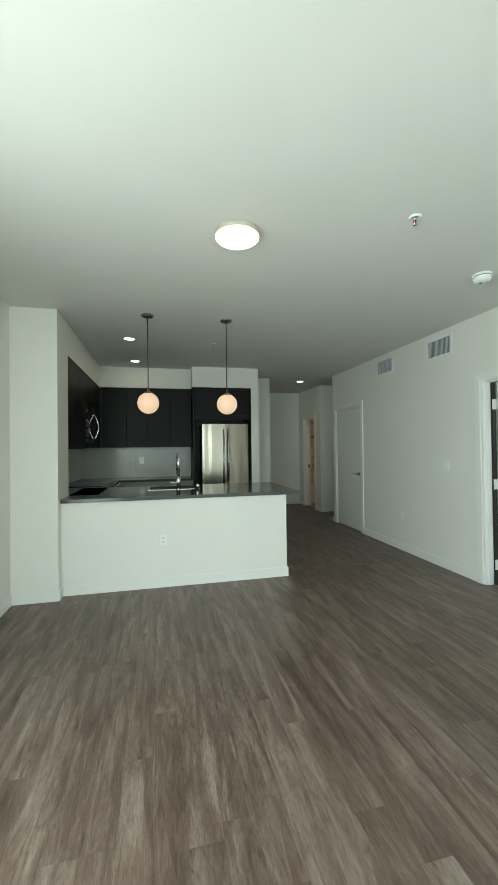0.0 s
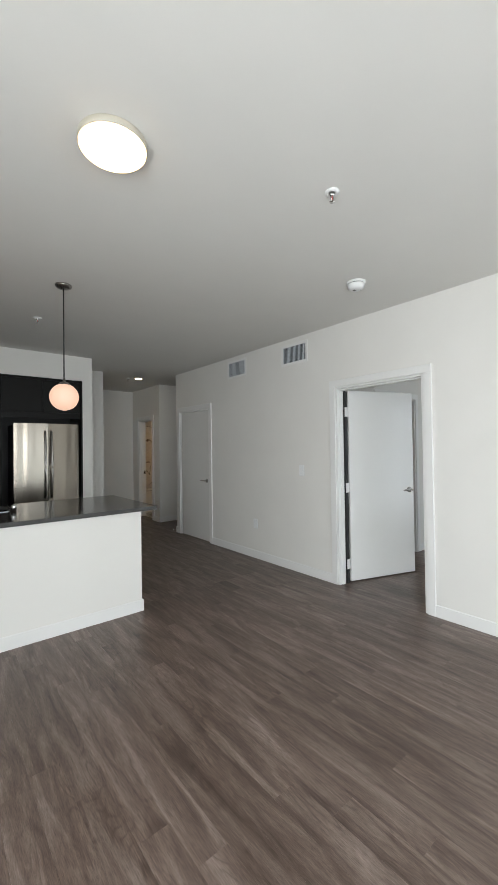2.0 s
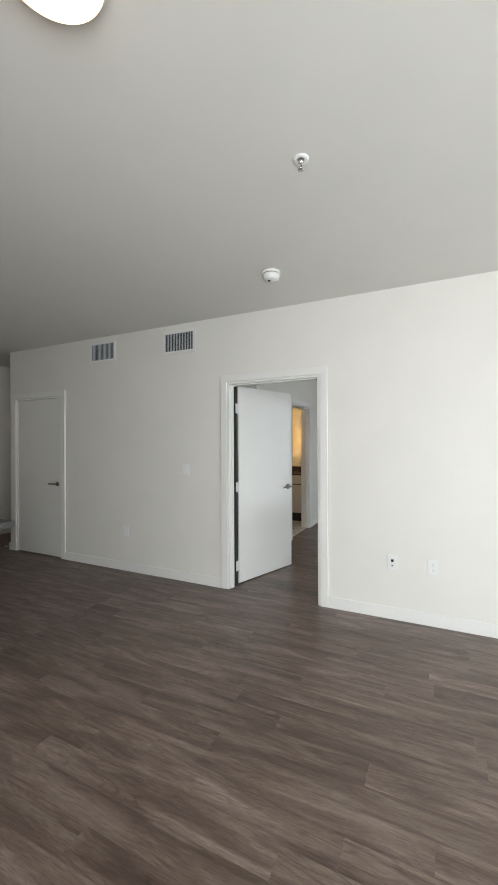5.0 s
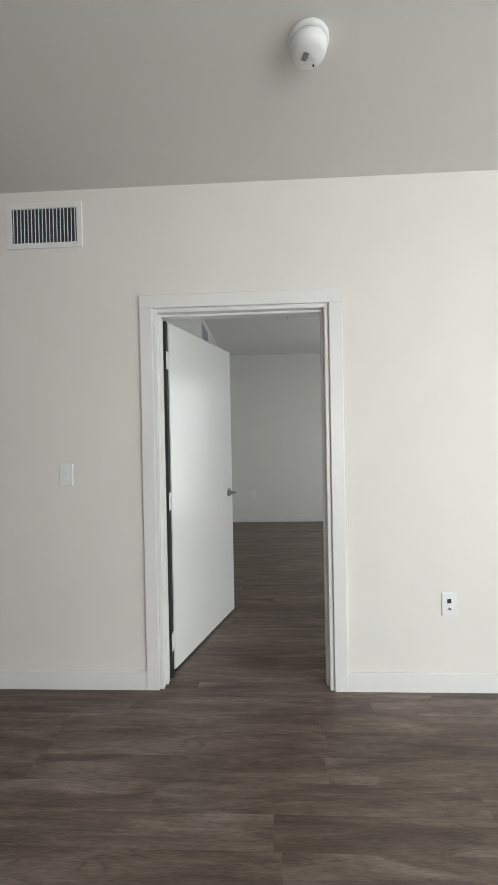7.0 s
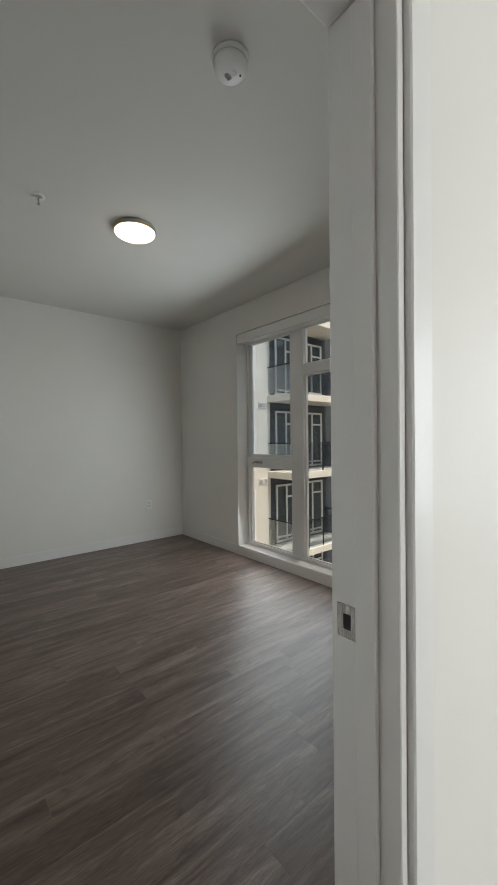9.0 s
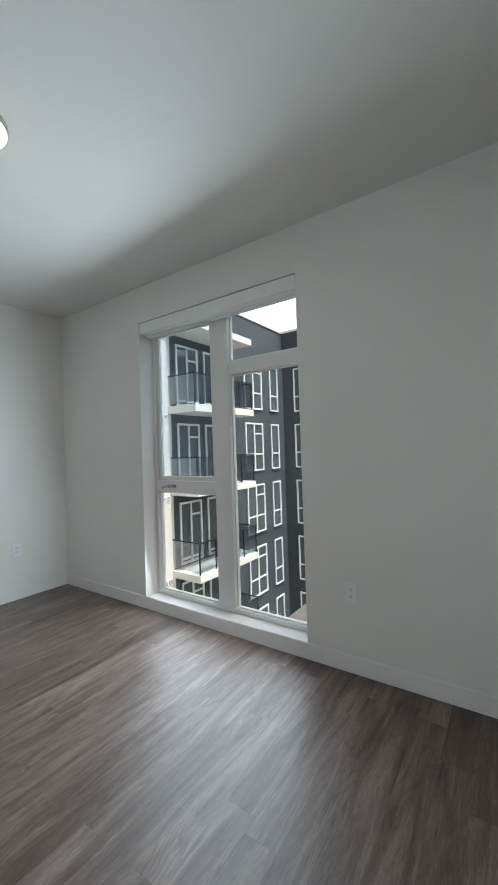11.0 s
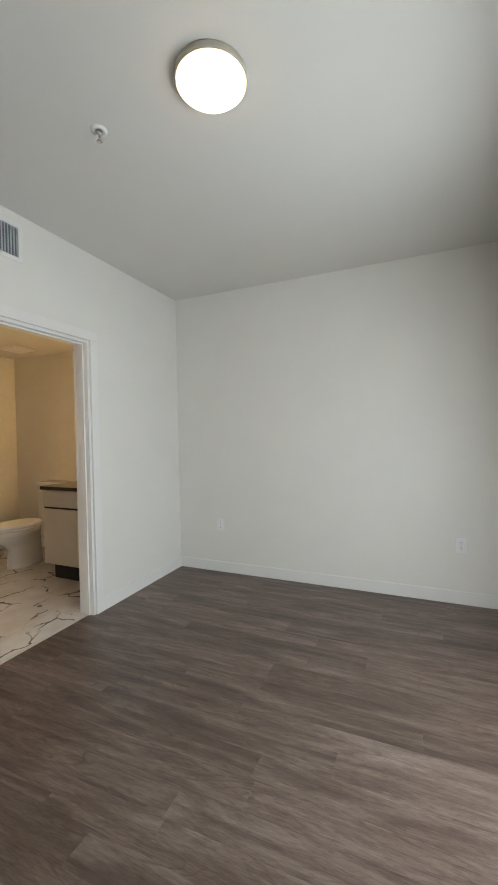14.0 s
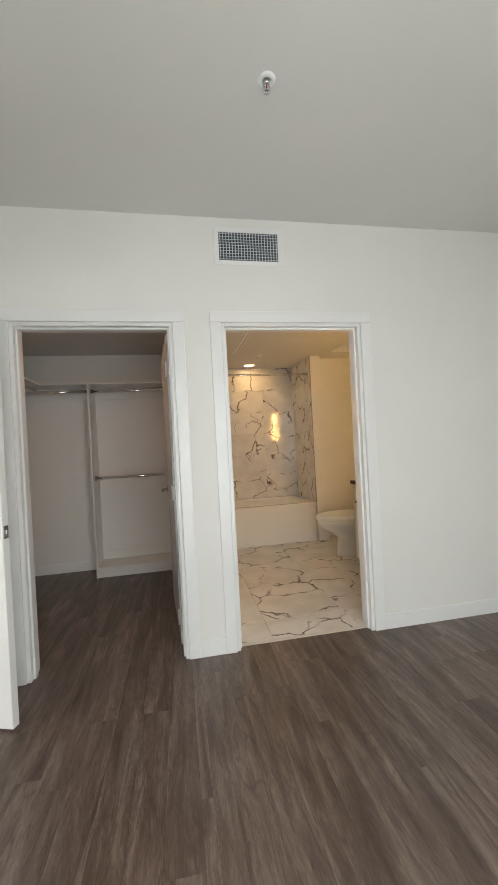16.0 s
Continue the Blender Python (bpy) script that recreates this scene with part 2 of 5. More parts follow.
RUBBER = grainy("black_rubber", (0.02, 0.02, 0.02), 0.6)

# ---- mesh helpers ----


def add_box(bm, x0, x1, y0, y1, z0, z1):
    xs, ys, zs = sorted((x0, x1)), sorted((y0, y1)), sorted((z0, z1))
    v = [bm.verts.new((x, y, z)) for x in xs for y in ys for z in zs]
    for f in ((0, 1, 3, 2), (4, 6, 7, 5), (0, 4, 5, 1), (2, 3, 7, 6), (0, 2, 6, 4), (1, 5, 7, 3)):
        bm.faces.new([v[i] for i in f])


def boxes(*rows, bevel=0.0, segments=1):
    bm = bmesh.new()
    for r in rows:
        add_box(bm, *r)
    if bevel:
        bmesh.ops.bevel(bm, geom=bm.edges[:], offset=bevel, segments=segments, affect="EDGES", profile=0.6)
    return bm


def tube(points, radius, sides=12, caps=True):
    """A round bar along a line of points."""
    bm = bmesh.new()
    pts = [Vector(p) for p in points]
    rings = []
    for i, p in enumerate(pts):
        d = (pts[min(i + 1, len(pts) - 1)] - pts[max(i - 1, 0)]).normalized()
        q = d.to_track_quat("Z", "Y")
        rings.append([bm.verts.new(p + q @ Vector((radius * math.cos(a), radius * math.sin(a), 0))) for a in (2 * math.pi * k / sides for k in range(sides))])
    for a, b in zip(rings, rings[1:]):
        for k in range(sides):
            bm.faces.new((a[k], a[(k + 1) % sides], b[(k + 1) % sides], b[k])).smooth = True
    if caps:
        bm.faces.new(rings[0][::-1])
        bm.faces.new(rings[-1])
    return bm


def lathe(profile, sides=32, axis="Z", at=(0, 0, 0)):
    """A turned shape: (radius, height) pairs about an axis through at."""
    bm = bmesh.new()
    rings = []
    for r, h in profile:
        if r < 1e-5:
            rings.append([bm.verts.new((0, 0, h))])
        else:
            rings.append([bm.verts.new((r * math.cos(2 * math.pi * k / sides), r * math.sin(2 * math.pi * k / sides), h)) for k in range(sides)])
    for a, b in zip(rings, rings[1:]):
        for k in range(sides):
            n = (k + 1) % sides
            if len(a) == 1 and len(b) == 1:
                continue
            f = (a[0], b[n], b[k]) if len(a) == 1 else (a[k], a[n], b[0]) if len(b) == 1 else (a[k], a[n], b[n], b[k])
            bm.faces.new(f).smooth = True
    turn = {"Z": Matrix(), "X": Matrix.Rotation(radians(90), 4, "Y"), "Y": Matrix.Rotation(radians(-90), 4, "X")}[axis]
    bm.transform(Matrix.Translation(at) @ turn)
    return bm


def loft(outlines):
    """A closed skin through outlines of equal count, capped at both ends."""
    bm = bmesh.new()
    rings = [[bm.verts.new(p) for p in o] for o in outlines]
    n = len(rings[0])
    for a, b in zip(rings, rings[1:]):
        for k in range(n):
            bm.faces.new((a[k], a[(k + 1) % n], b[(k + 1) % n], b[k])).smooth = True
    bm.faces.new(rings[0][::-1])
    bm.faces.new(rings[-1])
    return bm


def finish(ob, bm, mat):
    bmesh.ops.recalc_face_normals(bm, faces=bm.faces)
    bm.to_mesh(ob.data)
    bm.free()
    ob.data.materials.append(mat)
    return ob


def part(name, bm, mat, parent, label=""):
    ob = finish(new(name, bpy.data.meshes.new(name)), bm, mat)
    ob.parent = parent
    return tagged(ob, label)


def single(name, bm, mat, label, category="", group="", kind=""):
    ob = finish(new(name, bpy.data.meshes.new(name)), bm, mat)
    return tagged(ob, label, category, group, kind)


def thing(name, label, category, group="", kind=""):
    return tagged(new(name), label, category, group, kind)


def place(ob, m):
    ob.matrix_basis = m
    return ob


def wall(name, axis, at0, at1, a0, a1, z0, z1, label, holes=(), mat=None):
    """A wall slab along axis ("x" or "y") from a0 to a1, with holes (from, to, bottom, top) through it."""
    cuts = sorted({a0, a1, *[h[0] for h in holes], *[h[1] for h in holes]})
    bm = bmesh.new()
    for p, q in zip(cuts, cuts[1:]):
        spans = [(z0, z1)]
        for h in holes:
            if h[0] <= p + 1e-6 and q - 1e-6 <= h[1]:
                spans = [(a, b) for lo, hi in spans for a, b in ((lo, min(hi, h[2])), (max(lo, h[3]), hi)) if b - a > 1e-4]
        for lo, hi in spans:
            add_box(bm, *((p, q, at0, at1) if axis == "x" else (at0, at1, p, q)), lo, hi)
    return single(name, bm, mat or WALL, label, "wall", kind="structure")

# ---- structure ----
DH = 2.05                      # height of door openings
floor = thing("floor", "grey-brown wood-look vinyl plank floor", "floor", kind="structure")
part("subfloor", boxes((WEST - 0.2, 5.2, SOUTH - 0.2, 10.2, -0.25, -0.012), (5.2, 7.7, 0.1, BED_N + 0.06, -0.25, -0.012)), SLAB, floor)
bath_floor = thing("floor_bath", "white marble-look porcelain tile floor with dark veins", "floor", kind="structure")
part("mortar_bed", boxes((5.2, 7.7, BED_N + 0.06, 6.6, -0.25, -0.014)), GROUT, bath_floor)
part("mortar_bed", boxes((3.60, 5.8, 7.75, 9.8, -0.010, -0.004)), GROUT, bath_floor)
part("threshold_strip", boxes((5.415, 6.335, BED_N + 0.045, BED_N + 0.075, -0.01, 0.004), bevel=0.002), GROUT, bath_floor)

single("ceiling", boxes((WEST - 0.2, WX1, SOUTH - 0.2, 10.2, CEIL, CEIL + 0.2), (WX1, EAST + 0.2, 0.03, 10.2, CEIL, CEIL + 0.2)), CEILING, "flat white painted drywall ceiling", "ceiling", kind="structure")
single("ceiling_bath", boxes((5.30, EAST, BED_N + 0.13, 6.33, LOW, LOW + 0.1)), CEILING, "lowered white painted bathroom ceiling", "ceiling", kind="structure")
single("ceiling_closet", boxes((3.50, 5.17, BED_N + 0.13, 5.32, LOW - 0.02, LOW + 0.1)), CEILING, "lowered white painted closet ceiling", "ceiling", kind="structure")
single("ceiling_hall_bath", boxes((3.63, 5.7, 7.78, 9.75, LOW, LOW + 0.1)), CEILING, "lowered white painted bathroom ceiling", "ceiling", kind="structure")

# living room, kitchen and hall
wall("wall_middle", "y", WX0, WX1, SOUTH, 6.62, 0, CEIL, "white painted wall with two doors and two vents", [(2.275, 3.20, 0, DH), (5.60, 6.48, 0, DH)])
wall("wall_west", "y", WEST - 0.15, WEST, SOUTH - 0.15, 3.85, 0, CEIL, "white painted wall with a wide window", [(-0.95, 1.55, 0.15, 2.40)])
wall("wall_south", "x", SOUTH - 0.15, SOUTH, WEST, WX1, 0, CEIL, "white painted wall with a wide window", [(-0.4, 3.0, 0.10, 2.45)])
wall("wall_jog", "x", 3.85, 4.27, WEST - 0.15, -0.77, 0, CEIL, "white painted wall end beside the kitchen")
wall("wall_kitchen_west", "y", -1.27, -1.12, 4.27, 6.90, 0, CEIL, "grey kitchen wall behind the range")
wall("wall_kitchen_north", "x", 6.75, 6.90, -1.12, 1.77, 0, CEIL, "grey kitchen wall behind the cabinets")
single("soffit", boxes((-1.12, -0.77, 4.27, 6.75, 2.385, CEIL), (-0.77, 0.67, 6.42, 6.75, 2.385, CEIL), (0.67, 1.64, 6.20, 6.75, 2.385, CEIL)), WALL, "white painted soffit above the kitchen cabinets", "soffit", kind="structure")
wall("wall_fridge_side", "y", 1.64, 1.77, 6.20, 7.02, 0, CEIL, "white painted wall end beside the fridge")
wall("wall_hall_step", "x", 7.02, 7.15, 1.64, 2.20, 0, CEIL, "white painted hall wall")
wall("wall_hall_west", "y", 2.07, 2.20, 7.15, 9.0, 0, CEIL, "white painted hall wall")
wall("wall_hall_end", "x", 8.94, 9.07, 2.07, 3.50, 0, CEIL, "white painted wall at the end of the hall")
wall("wall_hall_east", "y", 3.50, 3.63, 7.65, 9.75, 0, CEIL, "white painted hall wall with a bathroom doorway", [(7.97, 8.60, 0, DH)])
wall("wall_entry_north", "x", 7.65, 7.78, 3.63, 5.7, 0, CEIL, "white painted entry wall")
wall("wall_entry_south", "x", 6.49, 6.62, WX1, 5.7, 0, CEIL, "white painted entry wall")
wall("wall_entry_end", "y", 5.57, 5.70, 6.62, 7.65, 0, CEIL, "white painted entry wall")
wall("wall_store_east", "y", 4.1, 4.2, 5.4, 6.49, 0, CEIL, "white painted storage wall")
wall("wall_hall_bath_north", "x", 9.62, 9.75, 3.63, 5.7, 0, CEIL, "white painted bathroom wall")
wall("wall_hall_bath_east", "y", 5.57, 5.70, 7.78, 9.75, 0, CEIL, "white painted bathroom wall")

# bedroom, closet and bath
WIN = (4.80, 6.300, 0.075, 2.41)
wall("wall_bed_south", "x", 0.03, BED_S, WX1, EAST + 0.15, 0, CEIL, "white painted bedroom wall with a tall window", [WIN])
wall("wall_bed_east", "y", EAST, EAST + 0.15, BED_S, 6.6, 0, CEIL, "white painted bedroom wall")
wall("wall_bed_north", "x", BED_N, BED_N + 0.13, WX1, EAST, 0, CEIL, "white painted wall with closet and bathroom doorways", [(4.205, 5.105, 0, DH), (5.415, 6.335, 0, DH)])
wall("wall_closet_west", "y", 3.44, 3.50, BED_N + 0.13, 5.40, 0, CEIL, "white painted closet wall")
wall("wall_closet_back", "x", 5.32, 5.42, 3.50, 5.17, 0, CEIL, "white painted closet wall")
wall("wall_closet_east", "y", 5.17, 5.30, BED_N + 0.13, 6.45, 0, CEIL, "white painted wall between closet and bathroom")
wall("wall_bath_north", "x", 6.33, 6.45, 5.30, EAST, 0, CEIL, "white painted bathroom wall")
wall("wall_bath_chase", "x", 5.72, 6.33, 6.94, EAST, 0, CEIL, "white painted bathroom wall behind the toilet")
wall("wall_tub_end", "y", 6.81, 6.94, 5.54, 6.33, 0, LOW, "white painted wing wall at the end of the bathtub")


# ---- trim ----
def baseboard(x0, x1, y0, y1):
    bm = boxes((x0, x1, y0, y1, 0, 0.10))
    top = [e for e in bm.edges if all(v.co.z > 0.09 for v in e.verts)]
    bmesh.ops.bevel(bm, geom=top, offset=0.004, segments=2, affect="EDGES")
    return single("baseboard", bm, TRIM, "white painted flat baseboard", "baseboard", kind="structure")


B = 0.013
for y0, y1 in ((SOUTH, 2.199), (3.276, 5.524), (6.556, 6.62)):
    baseboard(WX0 - B, WX0, y0, y1)
baseboard(WX0 - B, WX1, 6.62, 6.62 + B)
baseboard(WEST, WEST + B, SOUTH, 3.85 - B)
baseboard(WEST + B, -0.77 + B, 3.85 - B, 3.85)
baseboard(-0.77, -0.77 + B, 3.85, 3.965 - B)
baseboard(1.77, 1.77 + B, 6.2, 7.02 - B)
baseboard(1.64, 1.77 + B, 6.2 - B, 6.2)
baseboard(1.77, 2.20, 7.02 - B, 7.02)
baseboard(2.20, 3.50 - B, 8.94 - B, 8.94)
baseboard(3.50 - B, 3.50, 7.65 - B, 7.894)
baseboard(3.50 - B, 3.50, 8.676, 8.94)
baseboard(3.50, 5.57, 7.65 - B, 7.65)
baseboard(WX1 + B, EAST - B, BED_S, BED_S + B)
baseboard(EAST - B, EAST, BED_S, BED_N)
for x0, x1 in ((WX1, 4.129), (5.181, 5.339), (6.411, EAST - B)):
    baseboard(x0, x1, BED_N - B, BED_N)
baseboard(WX1, WX1 + B, BED_S, 2.199)
baseboard(3.50, 4.23, 5.32 - B, 5.32)
baseboard(3.50, 3.50 + B, BED_N + 0.13, 5.32 - B)
baseboard(6.815, 6.94 + B, 5.54 - B, 5.54)
baseboard(6.94, 6.94 + B, 5.54, 5.72 - B)
baseboard(6.94, EAST - B, 5.72 - B, 5.72)
baseboard(EAST - B, EAST, 4.30, 5.72 - B)


def casing(name, axis, face0, face1, a0, a1, h, label, stop=None):
    """Door lining with flat casings on both faces of the wall: two legs, a head, jambs and stops."""
    ob = thing(name, label, "door frame", kind="structure")
    W, T, R = 0.070, 0.017, 0.006

    def put(pname, p0, p1, q0, q1, z0, z1, bev=0.003):
        rows = (p0, p1, q0, q1, z0, z1) if axis == "x" else (q0, q1, p0, p1, z0, z1)
        part(pname, boxes(rows, bevel=bev), TRIM, ob)

    for f, d in ((face0, -1), (face1, 1)):
        put("casing_leg", a0 - W - R, a0 - R, f, f + d * T, 0, h + R)
        put("casing_leg", a1 + R, a1 + W + R, f, f + d * T, 0, h + R)
        put("casing_head", a0 - W - R, a1 + W + R, f, f + d * T, h + R, h + R + W)
    put("jamb", a0 - 0.004, a0 + 0.016, face0 - 0.004, face1 + 0.004, 0, h, 0.002)
    put("jamb", a1 - 0.016, a1 + 0.004, face0 - 0.004, face1 + 0.004, 0, h, 0.002)
    put("jamb_head", a0 + 0.016, a1 - 0.016, face0 - 0.004, face1 + 0.004, h - 0.016, h + 0.004, 0.002)
    s = stop if stop is not None else (face0 + face1) / 2
    put("door_stop", a0 + 0.016, a0 + 0.028, s - 0.02, s + 0.02, 0, h - 0.028, 0.002)
    put("door_stop", a1 - 0.028, a1 - 0.016, s - 0.02, s + 0.02, 0, h - 0.028, 0.002)
    put("door_stop", a0 + 0.016, a1 - 0.016, s - 0.02, s + 0.02, h - 0.028, h - 0.016, 0.002)
    return ob


bed_frame = casing("door_frame_1", "y", WX0, WX1, 2.275, 3.20, DH, "white painted door frame with flat casing", stop=3.365)
casing("door_frame_2", "y", WX0, WX1, 5.60, 6.48, DH, "white painted door frame with flat casing", stop=3.40)
closet_frame = casing("door_frame_3", "x", BED_N, BED_N + 0.13, 4.205, 5.105, DH, "white painted closet door frame with flat casing", stop=3.33)
bath_frame = casing("door_frame_4", "x", BED_N, BED_N + 0.13, 5.415, 6.335, DH, "white painted bathroom door frame with flat casing", stop=3.33)
hall_frame = casing("door_frame_5", "y", 3.50, 3.63, 7.97, 8.60, DH, "white painted bathroom door frame with flat casing", stop=3.55)


def strike(frame_ob, rows, hole):
    p = part("strike_plate", boxes(rows, bevel=0.0015), NICKEL, frame_ob, "satin nickel strike plate")
    part("latch_hole", boxes(hole, bevel=0.001), RUBBER, p, "dark latch hole")


# black strips paint in the darkness of the gaps beside the hinges
part("gap_shade_strip", boxes((3.405, 3.444, 3.162, 3.1838, 0.0, DH - 0.03)), RUBBER, bed_frame, "black strip standing in for the shaded hinge gap")
part("gap_shade_strip", boxes((5.075, 5.0888, 3.368, 3.412, 0.0, DH - 0.03)), RUBBER, closet_frame, "black strip standing in for the shaded hinge gap")
for z in (0.20, 1.00, 1.80):
    part("jamb_hinge", boxes((3.400, 3.452, 3.1585, 3.1619, z - 0.05, z + 0.05), bevel=0.001), TRIM, bed_frame, "white painted hinge leaf")
    part("jamb_hinge", boxes((5.0715, 5.0749, 3.362, 3.415, z - 0.05, z + 0.05), bevel=0.001), TRIM, closet_frame, "white painted hinge leaf")
strike(bed_frame, (3.388, 3.430, 2.291, 2.2935, 0.905, 0.967), (3.400, 3.416, 2.293, 2.2945, 0.922, 0.950))
strike(bath_frame, (3.37, 3.415, 6.3165, 6.319, 0.90, 0.975), (3.382, 3.40, 6.3155, 6.3165, 0.922, 0.953))
strike(hall_frame, (3.585, 3.628, 8.5815, 8.584, 0.90, 0.975), (3.597, 3.613, 8.5805, 8.5815, 0.922, 0.953))


def lever(parent, x, z, side, turn):
    """A round rose with a lever, on the door face at y = side * half; turn: -1 or 1, the way the lever points."""
    y = side * 0.0205
    rose = part("door_handle", lathe([(0, 0), (0.031, 0), (0.031, 0.006), (0.026, 0.010), (0, 0.010)], 28), NICKEL, parent, "satin nickel lever handle")
    rose.matrix_basis = Matrix.Translation((x, y, z)) @ Matrix.Rotation(radians(-90 * side), 4, "X")
    part("handle_neck", tube([(x, y + side * 0.008, z), (x, y + side * 0.052, z)], 0.010, 16), NICKEL, parent)
    pts = [(x - turn * 0.008, y + side * 0.05, z), (x + turn * 0.03, y + side * 0.053, z + 0.002), (x + turn * 0.08, y + side * 0.05, z + 0.003), (x + turn * 0.115, y + side * 0.046, z - 0.002)]
    part("handle_lever", tube(pts, 0.0085, 12), NICKEL, parent)


def door(name, width, height, label, hinge_side, lever_turn=-1, knuckle=1, lever_z=0.94):
    """A flush leaf from its hinge edge at x = 0 to x = width, 41 mm thick."""
    ob = thing(name, label, "door", kind="structure")
    part("leaf", boxes((0.014, width, -0.0205, 0.0205, 0.012, height), bevel=0.002), DOOR, ob)
    for z in (0.20, 1.00, 1.80):
        h = part("hinge", tube([(-0.004, knuckle * 0.026, z - 0.05), (-0.004, knuckle * 0.026, z + 0.05)], 0.007, 10), NICKEL, ob, "white painted butt hinge")
        h.data.materials[0] = TRIM
        part("hinge_leaf", boxes((0.010, 0.0135, -0.018, 0.022, z - 0.05, z + 0.05)), TRIM, ob)
    for s in (1, -1):
        lever(ob, width - 0.065, lever_z, s, lever_turn)
    part("latch_plate", boxes((width - 0.001, width + 0.0015, -0.013, 0.013, lever_z - 0.03, lever_z + 0.03)), NICKEL, ob)
    part("latch_bolt", boxes((width, width + 0.010, -0.006, 0.006, lever_z - 0.012, lever_z + 0.012), bevel=0.002), NICKEL, ob)
    return ob


place(door("door_1", 0.872, 2.03, "white flush wooden door standing open into the bedroom", 1), pose(3.460, 3.184, 0, 0, 0, -19))
place(door("door_2", 0.845, 2.03, "white flush wooden door, closed", 1), pose(3.335, 6.460, 0, 0, 0, -90))
place(door("door_3", 0.86, 2.03, "white flush closet door standing open into the closet", 1), pose(5.085, 3.425, 0, 0, 0, 94))
place(door("door_4", 0.82, 2.03, "white flush bathroom door folded open against the wall", 1), pose(5.440, 3.435, 0, 0, 0, 92))
place(door("door_5", 0.60, 2.03, "white flush bathroom door folded open inside", 1), pose(3.65, 7.99, 0, 0, 0, 1))

# ---- bedroom window ----
wx0, wx1, wz0, wz1 = WIN
window = thing("window_1", "tall white vinyl window with four lights, one of them an awning sash", "window", kind="structure")
part("window_sill", boxes((wx0, wx1, 0.10, BED_S + 0.012, wz0 - 0.001, wz0 + 0.012), bevel=0.003), TRIM, window, "white painted window sill")
FY0, FY1 = 0.045, 0.115
MX, TZ, LZ = 5.534, 1.925, 1.012
MH, FW = 0.080, 0.032               # half a mullion, frame width     # mullion, transom, awning's bottom rail


def frame_bars(parent, name, x0, x1, z0, z1, w, y0, y1, mat=None, bev=0.004):
    for r in ((x0, x0 + w, y0, y1, z0, z1), (x1 - w, x1, y0, y1, z0, z1), (x0 + w, x1 - w, y0, y1, z0, z0 + w), (x0 + w, x1 - w, y0, y1, z1 - w, z1)):
        part(name, boxes(r, bevel=bev), mat or VINYL, parent)


frame_bars(window, "window_frame", wx0, wx1, wz0 + 0.012, wz1 - 0.04, 0.032, FY0, FY1)
part("mullion", boxes((MX - MH, MX + MH, FY0, FY1 + 0.004, wz0 + 0.012 + FW, wz1 - 0.04 - FW), bevel=0.004), VINYL, window)
part("transom", boxes((wx0 + FW, MX - MH, FY0, FY1 + 0.002, TZ - 0.05, TZ + 0.05), bevel=0.004), VINYL, window)
part("transom", boxes((MX + MH, wx1 - FW, FY0, FY1 + 0.002, LZ - 0.05, LZ + 0.05), bevel=0.004), VINYL, window)
low, high = wz0 + 0.012 + FW, wz1 - 0.04 - FW
lights = ((MX + MH, wx1 - FW, low, LZ - 0.05), (MX + MH, wx1 - FW, LZ + 0.05, high), (wx0 + FW, MX - MH, low, TZ - 0.05), (wx0 + FW, MX - MH, TZ + 0.05, high))
for i, (a, b, c, d) in enumerate(lights):
    frame_bars(window, "glazing_bead", a, b, c, d, 0.010, 0.062, 0.092, bev=0.002)
    if i == 1:
        frame_bars(window, "sash", a + 0.010, b - 0.010, c + 0.010, d - 0.010, 0.026, 0.066, 0.094, bev=0.003)
    p = part("pane", boxes((a + 0.01, b - 0.01, 0.070, 0.076, c + 0.01, d - 0.01)), SASHPANE if i == 1 else PANE, window, "clear window glass")
    p.visible_shadow = False
op = part("crank", boxes((wx1 - 0.26, wx1 - 0.16, FY1, FY1 + 0.022, LZ - 0.012, LZ + 0.018), bevel=0.006), NICKEL, window, "nickel awning operator")
part("crank_arm", tube([(wx1 - 0.21, FY1 + 0.02, LZ + 0.01), (wx1 - 0.17, FY1 + 0.045, LZ + 0.005), (wx1 - 0.14, FY1 + 0.05, LZ - 0.012)], 0.006, 10), NICKEL, op)
part("sash_lock", boxes((MX + 0.050, MX + 0.066, FY1, FY1 + 0.02, 1.10, 1.23), bevel=0.005), VINYL, window, "white sash lock")
blind = thing("roller_blind", "rolled-up white roller blind in a recessed pocket above the window", "blind")
part("fascia", boxes((wx0 + 0.004, wx1 - 0.004, BED_S - 0.10, BED_S - 0.003, wz1 - 0.10, wz1 - 0.006), bevel=0.003), TRIM, blind)
part("fabric_roll", tube([(wx0 + 0.03, BED_S - 0.06, wz1 - 0.085), (wx1 - 0.03, BED_S - 0.06, wz1 - 0.085)], 0.022, 16), PLASTIC, blind)
part("hem_bar", boxes((wx0 + 0.03, wx1 - 0.03, BED_S - 0.088, BED_S - 0.078, wz1 - 0.125, wz1 - 0.095), bevel=0.002), PLASTIC, blind)

# living room window behind the walk
living_window = thing("window_2", "wide white vinyl window with three lights", "window", kind="structure")
frame_bars(living_window, "window_frame", -0.4, 3.0, 0.10, 2.45, 0.06, SOUTH - 0.12, SOUTH - 0.05)
for x in (0.73, 1.87):
    part("mullion", boxes((x - 0.05, x + 0.05, SOUTH - 0.12, SOUTH - 0.05, 0.16, 2.39), bevel=0.004), VINYL, living_window)
for a, b in ((-0.34, 0.68), (0.78, 1.82), (1.92, 2.94)):
    p = part("pane", boxes((a, b, SOUTH - 0.088, SOUTH - 0.082, 0.16, 2.39)), PANE, living_window, "clear window glass")
    p.visible_shadow = False

